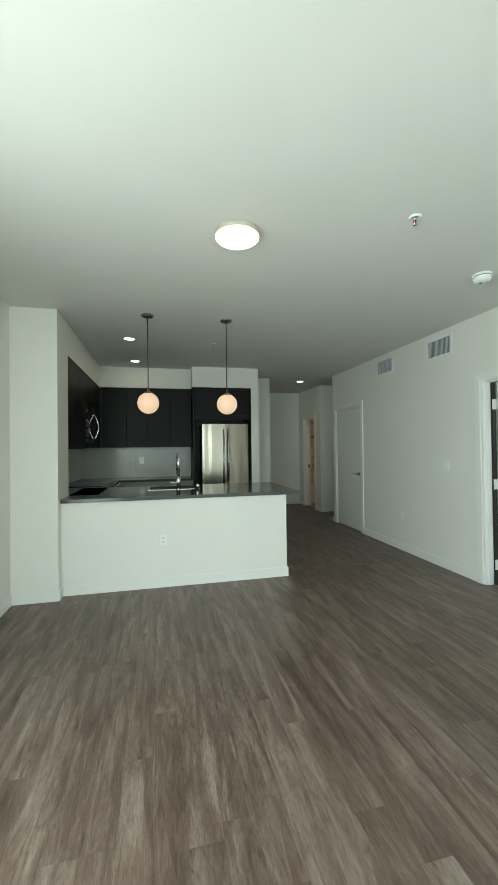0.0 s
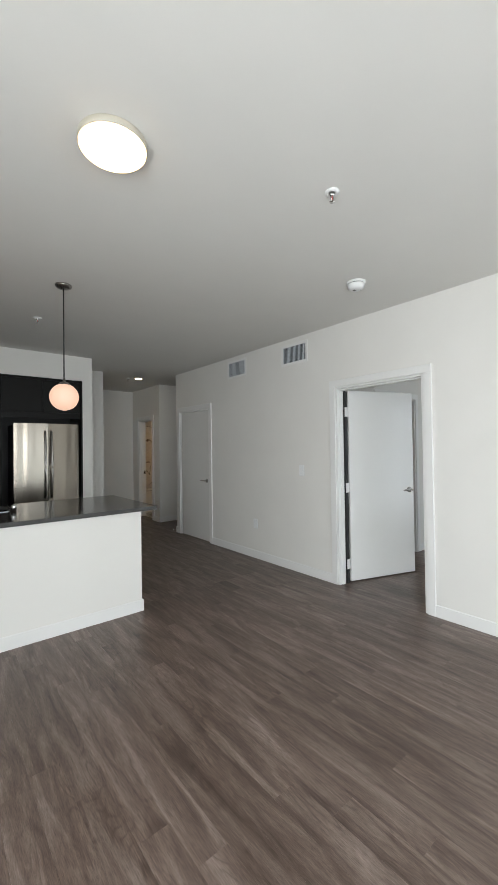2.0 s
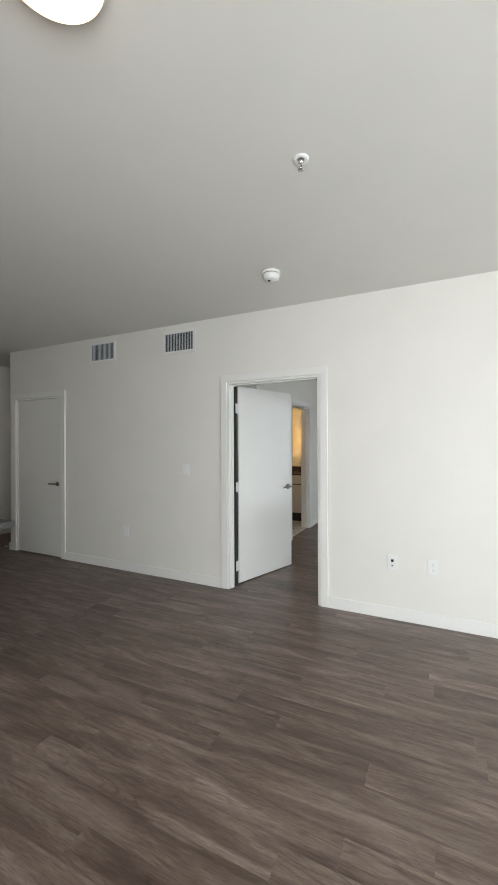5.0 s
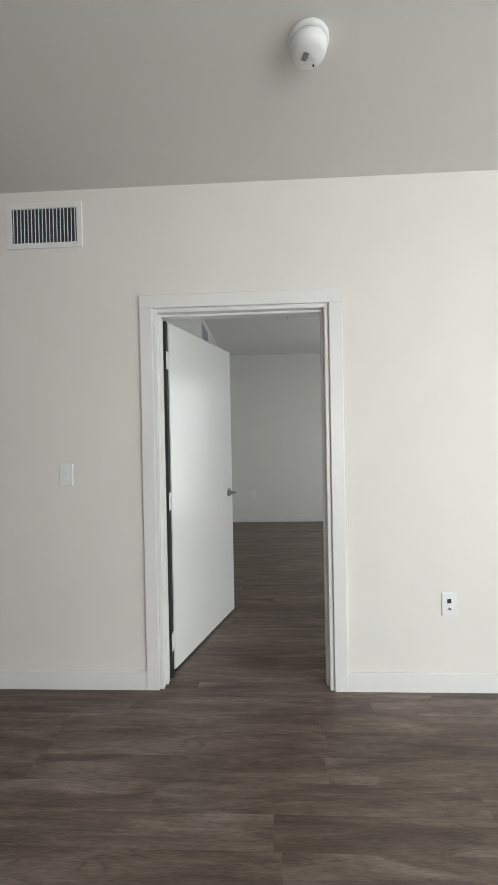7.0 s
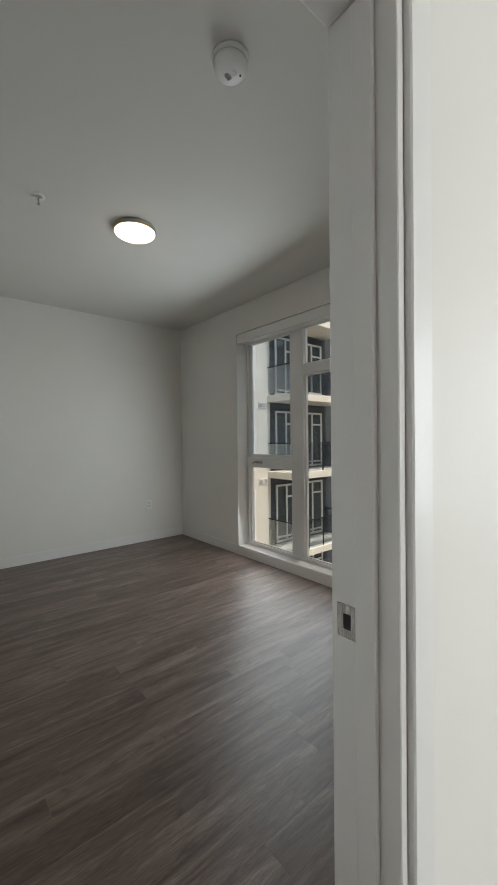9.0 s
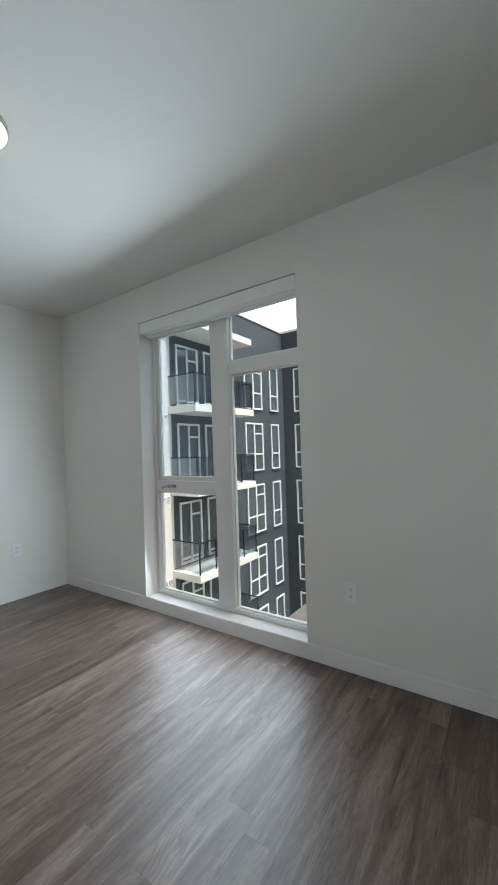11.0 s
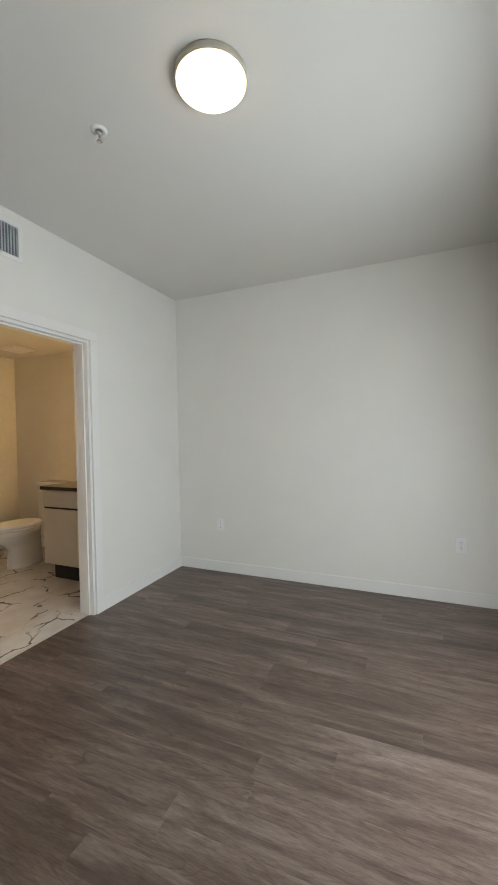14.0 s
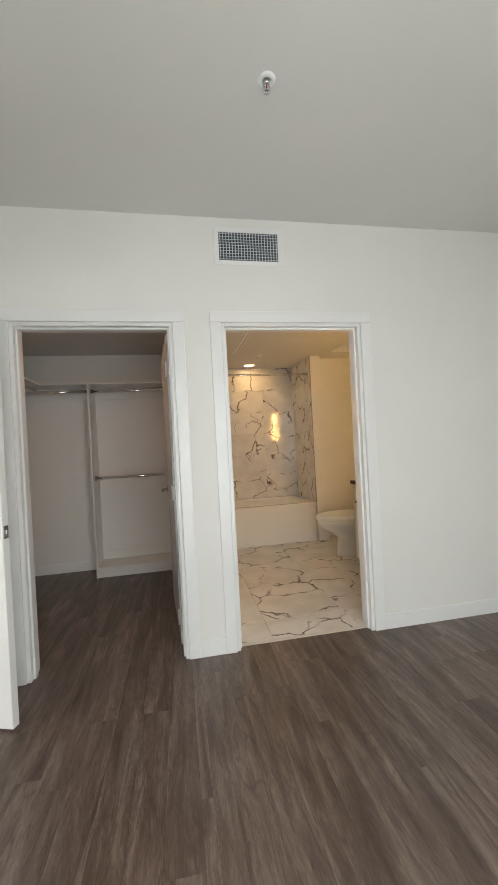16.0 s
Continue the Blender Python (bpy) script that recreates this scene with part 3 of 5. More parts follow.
side_window = thing("window_3", "wide white vinyl window with two lights", "window", kind="structure")
for r in ((-0.95, -0.89, 0.15, 2.40), (1.49, 1.55, 0.15, 2.40), (0.25, 0.35, 0.21, 2.34), (-0.89, 1.49, 0.15, 0.21), (-0.89, 1.49, 2.34, 2.40)):
    part("window_frame", boxes((WEST - 0.12, WEST - 0.05, *r), bevel=0.004), VINYL, side_window)
for a, b in ((-0.89, 0.25), (0.35, 1.49)):
    p = part("pane", boxes((WEST - 0.088, WEST - 0.082, a, b, 0.21, 2.34)), PANE, side_window, "clear window glass")
    p.visible_shadow = False

# ---- kitchen ----
wall("wall_peninsula", "x", 3.965, 4.10, -0.77, 1.49, 0, 0.885, "white painted half wall under the counter")
baseboard(-0.77 + B, 1.49 + B, 3.965 - B, 3.965)
baseboard(1.49, 1.49 + B, 3.965, 4.10)

counter = thing("peninsula_countertop", "dark grey polished quartz countertop on the half wall", "countertop")
SX0, SX1, SY0, SY1 = 0.03, 0.60, 4.53, 4.93
part("slab", boxes((-0.77, SX0, 3.935, 5.05, 0.885, 0.92), (SX1, 1.63, 3.935, 5.05, 0.885, 0.92), (SX0, SX1, 3.935, SY0, 0.885, 0.92), (SX0, SX1, SY1, 5.05, 0.885, 0.92)), QUARTZ, counter)
sink = thing("sink", "stainless steel undermount sink in the countertop", "sink")
part("basin", boxes((SX0 + 0.012, SX0 + 0.014, SY0 + 0.012, SY1 - 0.012, 0.70, 0.884), (SX1 - 0.014, SX1 - 0.012, SY0 + 0.012, SY1 - 0.012, 0.70, 0.884), (SX0 + 0.012, SX1 - 0.012, SY0 + 0.012, SY0 + 0.014, 0.70, 0.884),
                    (SX0 + 0.012, SX1 - 0.012, SY1 - 0.014, SY1 - 0.012, 0.70, 0.884), (SX0 + 0.012, SX1 - 0.012, SY0 + 0.012, SY1 - 0.012, 0.69, 0.70)), CHROME, sink)
frame_bars(sink, "rim", SX0 - 0.012, SX1 + 0.012, SY0 - 0.012, SY1 + 0.012, 0.02, 0.920, 0.924, CHROME, 0.001)
for c in list(sink.children):
    if c.name.startswith("rim"):
        c.data.transform(Matrix(((1, 0, 0, 0), (0, 0, 1, 0), (0, 1, 0, 0), (0, 0, 0, 1))))
part("drain", lathe([(0, 0.7005), (0.04, 0.7005), (0.045, 0.703), (0, 0.703)], 24, at=(0.31, 4.73, 0)), CHROME, sink)

faucet = thing("kitchen_faucet", "polished chrome pull-down kitchen faucet with a side lever", "faucet")
part("base_ring", lathe([(0, 0.0), (0.027, 0.0), (0.027, 0.006), (0.022, 0.01), (0, 0.01)], 28, at=(0.36, 4.46, 0.92)), CHROME, faucet)
part("body", lathe([(0, 0.01), (0.024, 0.01), (0.024, 0.13), (0.018, 0.14), (0, 0.14)], 28, at=(0.36, 4.46, 0.92)), CHROME, faucet)
arc = [(0.36, 4.46, 1.05), (0.36, 4.46, 1.24)] + [(0.36, 4.46 + 0.085 * (1 - math.cos(a)), 1.24 + 0.085 * math.sin(a)) for a in (math.pi * k / 10 for k in range(1, 11))] + [(0.36, 4.63, 1.16)]
part("spout", tube(arc, 0.0165, 16), CHROME, faucet)
part("spray_head", lathe([(0, 0), (0.018, 0), (0.021, 0.02), (0.018, 0.09), (0, 0.09)], 20, at=(0.36, 4.63, 1.09)), CHROME, faucet)
part("lever", tube([(0.345, 4.46, 1.00), (0.30, 4.46, 1.00), (0.265, 4.46, 1.004)], 0.011, 14), CHROME, faucet)
gap = thing("air_gap", "small chrome air gap cap beside the sink", "air gap")
part("cap", lathe([(0, 0), (0.022, 0), (0.022, 0.05), (0.018, 0.062), (0, 0.064)], 24, at=(0.578, 4.46, 0.92)), CHROME, gap)


def cabinet(name, label, x0, x1, y0, y1, z0, z1, face, splits, mat, group, gapw=0.003, pulls=""):
    """A box with slab fronts on one face ("y-": facing south, "x+": facing east, "y+", "x-"); splits: (from, to, bottom, top) on that face."""
    ob = thing(name, label, "cabinet", group)
    t = 0.02
    body = {"y-": (x0, x1, y0 + t, y1, z0, z1), "y+": (x0, x1, y0, y1 - t, z0, z1), "x+": (x0, x1 - t, y0, y1, z0, z1), "x-": (x0 + t, x1, y0, y1, z0, z1)}[face]
    part("carcass", boxes(body), DARKGAP, ob)
    for a, b, c, d in splits:
        a, b, c, d = a + gapw / 2, b - gapw / 2, c + gapw / 2, d - gapw / 2
        r = {"y-": (a, b, y0, y0 + t - 0.001, c, d), "y+": (a, b, y1 - t + 0.001, y1, c, d), "x+": (x1 - t + 0.001, x1, a, b, c, d), "x-": (x0, x0 + t - 0.001, a, b, c, d)}[face]
        part("door_panel", boxes(r, bevel=0.0015), mat, ob)
    return ob


UP = "kitchen wall cabinets"
U0, U1 = 1.42, 2.383
for x0, x1, sp in ((-0.77, -0.37, [(-0.745, -0.37)]), (-0.37, 0.33, [(-0.37, -0.04), (-0.04, 0.33)]), (0.33, 0.668, [(0.33, 0.668)])):
    cabinet("wall_cabinet", "black laminate wall cabinet with flat handleless doors", x0 + 0.001, x1 - 0.001, 6.42, 6.749, U0, U1, "y-", [(a, b, U0, U1) for a, b in sp], CABINET, UP)
cabinet("wall_cabinet", "black laminate wall cabinet with flat handleless doors", -1.119, -0.77, 4.275, 5.218, U0, U1, "x+", [(4.275, 4.53, U0, U1), (4.53, 5.218, U0, U1)], CABINET, UP)
cabinet("wall_cabinet", "short black laminate cabinet above the microwave", -1.119, -0.77, 5.222, 5.978, 2.0, U1, "x+", [(5.222, 5.978, 2.0, U1)], CABINET, UP)
cabinet("wall_cabinet", "black laminate corner cabinet with a flat door", -1.119, -0.772, 5.982, 6.748, U0, U1, "x+", [(5.982, 6.40, U0, U1)], CABINET, UP)
single("light_rail", boxes((-0.80, -0.772, 4.275, 5.21, 1.402, 1.418), bevel=0.002), CABINET, "thin black rail under the wall cabinets", "trim", kind="structure")

fridge_case = thing("fridge_surround", "black laminate panels and cabinet built round the fridge", "cabinet")
part("side_panel", boxes((0.672, 0.698, 6.195, 6.748, 0, U1), bevel=0.001), CABINET, fridge_case)
part("side_panel", boxes((1.613, 1.638, 6.195, 6.748, 0, U1), bevel=0.001), CABINET, fridge_case)
part("top_box", boxes((0.70, 1.611, 6.235, 6.748, 1.90, U1)), DARKGAP, fridge_case)
part("back_panel", boxes((0.70, 1.611, 6.70, 6.748, 0.0, 1.90)), DARKGAP, fridge_case)
part("filler_rail", boxes((0.70, 1.611, 6.205, 6.235, 1.86, 1.93), bevel=0.001), CABINET, fridge_case)
for a, b in ((0.702, 1.154), (1.157, 1.609)):
    part("door_panel", boxes((a, b, 6.212, 6.233, 1.934, U1 - 0.03), bevel=0.0015), CABINET, fridge_case)
part("top_rail", boxes((0.70, 1.611, 6.205, 6.235, U1 - 0.028, U1), bevel=0.001), CABINET, fridge_case)

fridge = thing("refrigerator", "stainless steel french-door refrigerator with curved bar handles", "refrigerator")
part("case", boxes((0.825, 1.575, 6.235, 6.69, 0.02, 1.77), bevel=0.004), DARKGAP, fridge)


def fridge_front(a, b, z0, z1):
    n = 12
    outl = []
    for k in range(n + 1):
        x = a + (b - a) * k / n
        u = (x - 0.82) / 0.76
        outl.append((x, 6.185 - 0.030 * (1 - (2 * u - 1) ** 2)))
    ring = outl + [(b, 6.232), (a, 6.232)]
    bm = loft([[(x, y, z) for x, y in ring] for z in (z0, z1)])
    for f in bm.faces:
        f.smooth = False
    return bm


for a, b in ((0.82, 1.1975), (1.2025, 1.58)):
    d = part("fridge_door", fridge_front(a, b, 0.74, 1.785), STEEL, fridge)
    hx = 1.1975 - 0.035 if a < 1 else 1.2025 + 0.035
    out = [(hx, 6.155 - 0.055 * math.sin(math.pi * k / 14) ** 0.6 - 0.002, 0.83 + 0.86 * k / 14) for k in range(15)]
    part("bar_handle", tube(out, 0.013, 12), NICKEL, d, "curved steel bar handle")
dr = part("freezer_drawer", fridge_front(0.82, 1.58, 0.09, 0.73), STEEL, fridge)
part("bar_handle", tube([(0.90 + 0.6 * k / 10, 6.155 - 0.05 * math.sin(math.pi * k / 10) ** 0.5, 0.64) for k in range(11)], 0.013, 12), NICKEL, dr)
part("badge", boxes((1.50, 1.545, 6.168, 6.1725, 1.722, 1.732)), NICKEL, fridge, "small plain badge")

micro = thing("microwave", "black over-range microwave with a bowed chrome handle", "microwave")
part("case", boxes((-1.118, -0.80, 5.224, 5.976, 1.445, 1.996)), DARKGAP, micro)
part("glass_door", boxes((-0.80, -0.765, 5.44, 5.976, 1.45, 1.994), bevel=0.004), BLACK, micro)
cp = part("control_panel", boxes((-0.80, -0.766, 5.224, 5.436, 1.45, 1.994), bevel=0.004), BLACK, micro)
part("display", boxes((-0.7655, -0.7645, 5.27, 5.39, 1.88, 1.93)), NICKEL, cp, "pale display window")
for i in range(5):
    for j in range(3):
        part("key", boxes((-0.7655, -0.7642, 5.26 + j * 0.055, 5.295 + j * 0.055, 1.50 + i * 0.065, 1.53 + i * 0.065)), KEYPAD, cp)
part("bar_handle", tube([(-0.765 + 0.062 * math.sin(math.pi * k / 14), 5.83, 1.53 + 0.36 * k / 14) for k in range(15)], 0.010, 12), CHROME, micro, "bowed chrome handle")
part("underside_lip", boxes((-0.80, -0.755, 5.224, 5.976, 1.425, 1.446), bevel=0.003), CABINET, micro)

BASE = "kitchen base cabinets"
cabinet("base_cabinet", "pale grey laminate base cabinet with drawers", -0.47, 0.10, 6.14, 6.748, 0.10, 0.884, "y-", [(-0.47, 0.10, 0.66, 0.884), (-0.47, 0.10, 0.10, 0.66)], LOWCAB, BASE)
cabinet("base_cabinet", "pale grey laminate base cabinet with drawers", 0.102, 0.668, 6.14, 6.748, 0.10, 0.884, "y-", [(0.102, 0.668, 0.66, 0.884), (0.102, 0.668, 0.10, 0.66)], LOWCAB, BASE)
cabinet("base_cabinet", "pale grey laminate base cabinet beside the range", -1.118, -0.50, 4.275, 5.195, 0.10, 0.884, "x+", [(4.275, 4.72, 0.10, 0.884), (4.72, 5.195, 0.10, 0.884)], LOWCAB, BASE)
cabinet("base_cabinet", "pale grey laminate corner base cabinet", -1.118, -0.49, 5.985, 6.748, 0.10, 0.884, "x+", [(5.985, 6.13, 0.10, 0.884)], LOWCAB, BASE)
for a, b in ((-0.48, 0.02), (0.022, 0.62), (0.622, 1.46)):
    cabinet("base_cabinet", "pale grey laminate base cabinet under the counter", a, b, 4.102, 4.98, 0.10, 0.68 if a < 0.61 and b > 0.03 else 0.884, "y+", [(a, b, 0.10, 0.68 if a < 0.61 and b > 0.03 else 0.884)], LOWCAB, BASE)
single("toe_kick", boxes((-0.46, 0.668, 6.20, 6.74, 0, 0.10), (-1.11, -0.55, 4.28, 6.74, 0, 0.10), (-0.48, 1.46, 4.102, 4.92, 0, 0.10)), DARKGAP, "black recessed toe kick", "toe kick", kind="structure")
back_counter = thing("back_countertop", "dark grey quartz countertop along the kitchen walls", "countertop")
part("slab", boxes((-0.46, 0.669, 6.115, 6.745, 0.885, 0.92), (-1.118, -0.46, 5.98, 6.745, 0.885, 0.92), bevel=0.0), QUARTZ, back_counter)
part("slab", boxes((-1.118, -0.475, 4.273, 5.20, 0.885, 0.92)), QUARTZ, back_counter)

stove = thing("range", "black glass-top electric range with chrome knobs", "stove")
part("body", boxes((-1.118, -0.50, 5.205, 5.975, 0.02, 0.90)), DARKGAP, stove)
part("cooktop", boxes((-1.116, -0.503, 5.203, 5.977, 0.90, 0.925), bevel=0.003), BLACK, stove)
part("oven_door", boxes((-0.50, -0.462, 5.21, 5.97, 0.14, 0.76), bevel=0.004), BLACK, stove)
panel = part("control_panel", boxes((-0.50, -0.452, 5.205, 5.975, 0.79, 0.924), bevel=0.004), STEEL, stove)
for y in (5.27, 5.36, 5.59, 5.82, 5.91):
    part("knob", lathe([(0, 0), (0.024, 0), (0.022, 0.034), (0.018, 0.038), (0, 0.038)], 20, "X", at=(-0.452, y, 0.885)), CHROME, panel, "chrome knob")
part("oven_handle", tube([(-0.42, 5.27, 0.70), (-0.42, 5.91, 0.70)], 0.012, 12), CHROME, stove)
for y in (5.29, 5.89):
    part("handle_post", tube([(-0.464, y, 0.70), (-0.42, y, 0.70)], 0.009, 10), CHROME, stove)
for x, y, r in ((-0.64, 5.40, 0.10), (-0.64, 5.78, 0.08), (-0.93, 5.40, 0.08), (-0.93, 5.78, 0.10)):
    part("burner_ring", lathe([(r - 0.003, 0.9252), (r, 0.9256), (r + 0.003, 0.9252)], 36, at=(x, y, 0)), GRILLE, stove)


def backsplash():
    """Herringbone of small glazed tiles on the north wall, clipped to the strip."""
    ob = thing("backsplash", "glossy pale grey herringbone tile backsplash", "backsplash", kind="structure")
    part("grout_bed", boxes((-1.119, 0.668, 6.745, 6.7495, 0.921, 1.419)), GROUT, ob)
    part("grout_bed", boxes((-1.1195, -1.115, 4.275, 6.745, 0.926, 1.419)), GROUT, ob)
    L, W, g = 0.066, 0.022, 0.0010
    bm = bmesh.new()
    rnd = random.Random(5)
    c, s = math.cos(radians(45)), math.sin(radians(45))

    def tile(u0, v0, du, dv):
        pts = [(u0 + g, v0 + g), (u0 + du - g, v0 + g), (u0 + du - g, v0 + dv - g), (u0 + g, v0 + dv - g)]
        xz = [(p * c - q * s - 0.2, p * s + q * c + 1.15) for p, q in pts]
        if min(p[0] for p in xz) < -1.115 or max(p[0] for p in xz) > 0.665 or min(p[1] for p in xz) < 0.922 or max(p[1] for p in xz) > 1.418:
            cx, cz = sum(p[0] for p in xz) / 4, sum(p[1] for p in xz) / 4
            if not (-1.13 < cx < 0.68 and 0.90 < cz < 1.44):
                return
            xz = [(min(max(x, -1.117), 0.667), min(max(z, 0.9225), 1.4185)) for x, z in xz]
        t1, t2 = rnd.uniform(-0.0007, 0.0007), rnd.uniform(-0.0007, 0.0007)
        lo = [bm.verts.new((x, 6.745, z)) for x, z in xz]
        mx, mz = sum(p[0] for p in xz) / 4, sum(p[1] for p in xz) / 4
        hi = [bm.verts.new((mx + (x - mx) * 0.96, 6.7405 + t1 * (1 if i in (0, 1) else -1) + t2 * (1 if i in (1, 2) else -1), mz + (z - mz) * 0.96)) for i, (x, z) in enumerate(xz)]
        bm.faces.new(hi)
        for i in range(4):
            bm.faces.new((lo[i], lo[(i + 1) % 4], hi[(i + 1) % 4], hi[i]))

    for i in range(-80, 80):
        for j in range(-30, 30):
            u, v = i * W + j * L * 1.0, i * W - j * L * 1.0
            tile(u, v, L, W)
            tile(u, v + W, W, L)
    tagged(part("tiles", bm, HERRING, ob, "small glossy herringbone tiles"), kind="stuff")


backsplash()


def device(name, label, m, kind):
    """A wall plate in the x-z plane facing -y: an outlet, a rocker switch or a data jack."""
    ob = thing(name, label, "switch" if kind == "switch" else "outlet", "wall plates")
    # grey sheet, slightly oversized: the plate's edge shadow put into colour
    part("shadow_outline", boxes((-0.0385, 0.0385, -0.0016, 0, -0.0615, 0.0615)), GRILLE, ob)
    part("plate", boxes((-0.037, 0.037, -0.006, 0, -0.060, 0.060), bevel=0.003, segments=2), PLASTIC, ob)
    if kind == "switch":
        part("rocker", boxes((-0.0165, 0.0165, -0.0085, -0.005, -0.033, 0.033), bevel=0.002), PLASTIC, ob)
        frame_bars(ob, "rocker_gap", -0.0185, 0.0185, -0.035, 0.035, 0.0015, -0.0064, -0.0058, GRILLE, 0)
    elif kind == "outlet":
        for z in (-0.020, 0.020):
            o = part("socket", boxes((-0.0165, 0.0165, -0.008, -0.005, z - 0.0145, z + 0.0145), bevel=0.004), PLASTIC, ob)
            for x, h in ((-0.0065, 0.009), (0.0065, 0.007)):
                part("slot", boxes((x - 0.0012, x + 0.0012, -0.0085, -0.0078, z + 0.001, z + 0.001 + h)), RUBBER, o)
            part("earth_hole", boxes((-0.0025, 0.0025, -0.0085, -0.0078, z - 0.009, z - 0.004)), RUBBER, o)
    elif kind == "data":
        part("jack", boxes((-0.010, 0.010, -0.0085, -0.005, 0.006, 0.028), bevel=0.001), RUBBER, ob, "dark data jack")
        part("jack", lathe([(0, 0), (0.006, 0), (0.006, 0.010), (0, 0.010)], 16, "Y", at=(0, -0.016, -0.022)), NICKEL, ob, "brass cable connector")
    place(ob, m)


OUT = "white plastic duplex wall outlet"
device("wall_switch", "white plastic rocker light switch", pose(WX0, 3.70, 1.17, 0, 0, -90), "switch")
device("wall_outlet", "blank white wall outlet plate", pose(WX0, 4.53, 0.445, 0, 0, -90), "switch")
device("data_outlet", "white wall plate with a dark data jack", pose(WX0, 1.667, 0.461, 0, 0, -90), "data")
device("wall_outlet", OUT, pose(WX0, 1.366, 0.461, 0, 0, -90), "outlet")
device("wall_outlet", OUT, pose(0.182, 3.965, 0.475), "outlet")
device("wall_outlet", OUT, pose(EAST, 0.735, 0.452, 0, 0, -90), "outlet")
device("wall_outlet", OUT, pose(EAST, 2.81, 0.458, 0, 0, -90), "outlet")
device("wall_outlet", OUT, pose(4.510, BED_S, 0.457, 0, 0, 180), "outlet")
device("wall_outlet", OUT, pose(-0.15, 6.739, 1.20), "outlet")


def pendant(x, y):
    ob = thing("pendant_lamp", "lit opal glass globe pendant lamp on a black cord", "pendant lamp", "pendants over the counter")
    part("canopy", lathe([(0, CEIL), (0.062, CEIL), (0.060, CEIL - 0.012), (0.045, CEIL - 0.022), (0.012, CEIL - 0.028), (0, CEIL - 0.028)], 32, at=(x, y, 0)), NICKEL, ob, "satin nickel ceiling canopy")
    part("cord", tube([(x, y, CEIL - 0.026), (x, y, 1.99)], 0.0045, 8), RUBBER, ob, "black cord")
    part("cap", lathe([(0, 2.0), (0.008, 2.0), (0.010, 1.965), (0.028, 1.957), (0.045, 1.943), (0.047, 1.936), (0, 1.936)], 32, at=(x, y, 0)), NICKEL, ob, "satin nickel cap")
    r, zc = 0.104, 1.846
    part("globe", lathe([(r * math.sin(a), zc + r * math.cos(a)) for a in (math.pi * k / 24 for k in range(25))], 40, at=(x, y, 0)), GLOBE, ob, "glowing opal glass globe")


pendant(0.050, 3.86)
pendant(0.835, 3.87)


def disc_lamp(x, y):
    ob = thing("ceiling_lamp", "lit round flush ceiling lamp with a white rim", "ceiling lamp", "flush ceiling lamps")
    part("rim", lathe([(0.120, CEIL), (0.136, CEIL), (0.139, CEIL - 0.006), (0.139, CEIL - 0.026), (0.136, CEIL - 0.030), (0.133, CEIL - 0.030), (0.132, CEIL - 0.026)], 56, at=(x, y, 0)), RIM, ob, "cream rim")
    part("diffuser", lathe([(0.1335, CEIL - 0.026), (0.133, CEIL - 0.034), (0.126, CEIL - 0.041), (0.06, CEIL - 0.044), (0, CEIL - 0.045)], 56, at=(x, y, 0)), DISC, ob, "glowing opal diffuser")


disc_lamp(0.632, 2.25)
disc_lamp(5.497, 1.76)


def downlight(x, y, z, lens=None, small=1.0):
    ob = thing("recessed_downlight", "lit round recessed ceiling downlight", "downlight", "recessed downlights")
    part("trim_ring", lathe([(0.058 * small, z), (0.078 * small, z), (0.080 * small, z - 0.003), (0.062 * small, z - 0.006), (0.056 * small, z - 0.002)], 40, at=(x, y, 0)), PLASTIC, ob)
    part("lens", lathe([(0.060 * small, z - 0.002), (0.03, z - 0.003), (0, z - 0.0035)], 40, at=(x, y, 0)), lens or CAN, ob, "glowing lens")


for p in ((-0.19, 4.74), (-0.20, 5.95), (2.92, 7.29)):
    downlight(*p, CEIL)
downlight(6.13, 6.10, LOW, BATHCAN)
downlight(4.5, 8.6, LOW)
downlight(4.62, 3.86, LOW - 0.02, CLOSETCAN)


def sprinkler(x, y, z):
    ob = thing("fire_sprinkler", "white and chrome pendent fire sprinkler head", "sprinkler", "sprinkler heads")
    part("escutcheon", lathe([(0.018, z), (0.036, z), (0.036, z - 0.004), (0.026, z - 0.010), (0.016, z - 0.006)], 32, at=(x, y, 0)), PLASTIC, ob)
    part("stem", lathe([(0, z), (0.012, z), (0.012, z - 0.018), (0.008, z - 0.022), (0, z - 0.022)], 20, at=(x, y, 0)), CHROME, ob)
    for s in (-1, 1):
        part("yoke_arm", tube([(x + s * 0.008, y, z - 0.018), (x + s * 0.012, y, z - 0.032), (x + s * 0.003, y, z - 0.048)], 0.0028, 8), CHROME, ob)
    part("glass_bulb", tube([(x, y, z - 0.022), (x, y, z - 0.046)], 0.0025, 8), material("red_bulb", (0.5, 0.03, 0.02), 0.1), ob, "small red glass bulb")
    part("deflector", lathe([(0, z - 0.048), (0.014, z - 0.048), (0.014, z - 0.050), (0, z - 0.051)], 20, at=(x, y, 0)), CHROME, ob)


for p in ((1.603, 1.885, CEIL), (0.83, 4.80, CEIL), (5.52, 2.345, CEIL), (6.13, 5.50, LOW), (2.75, 7.35, CEIL)):
    sprinkler(*p)


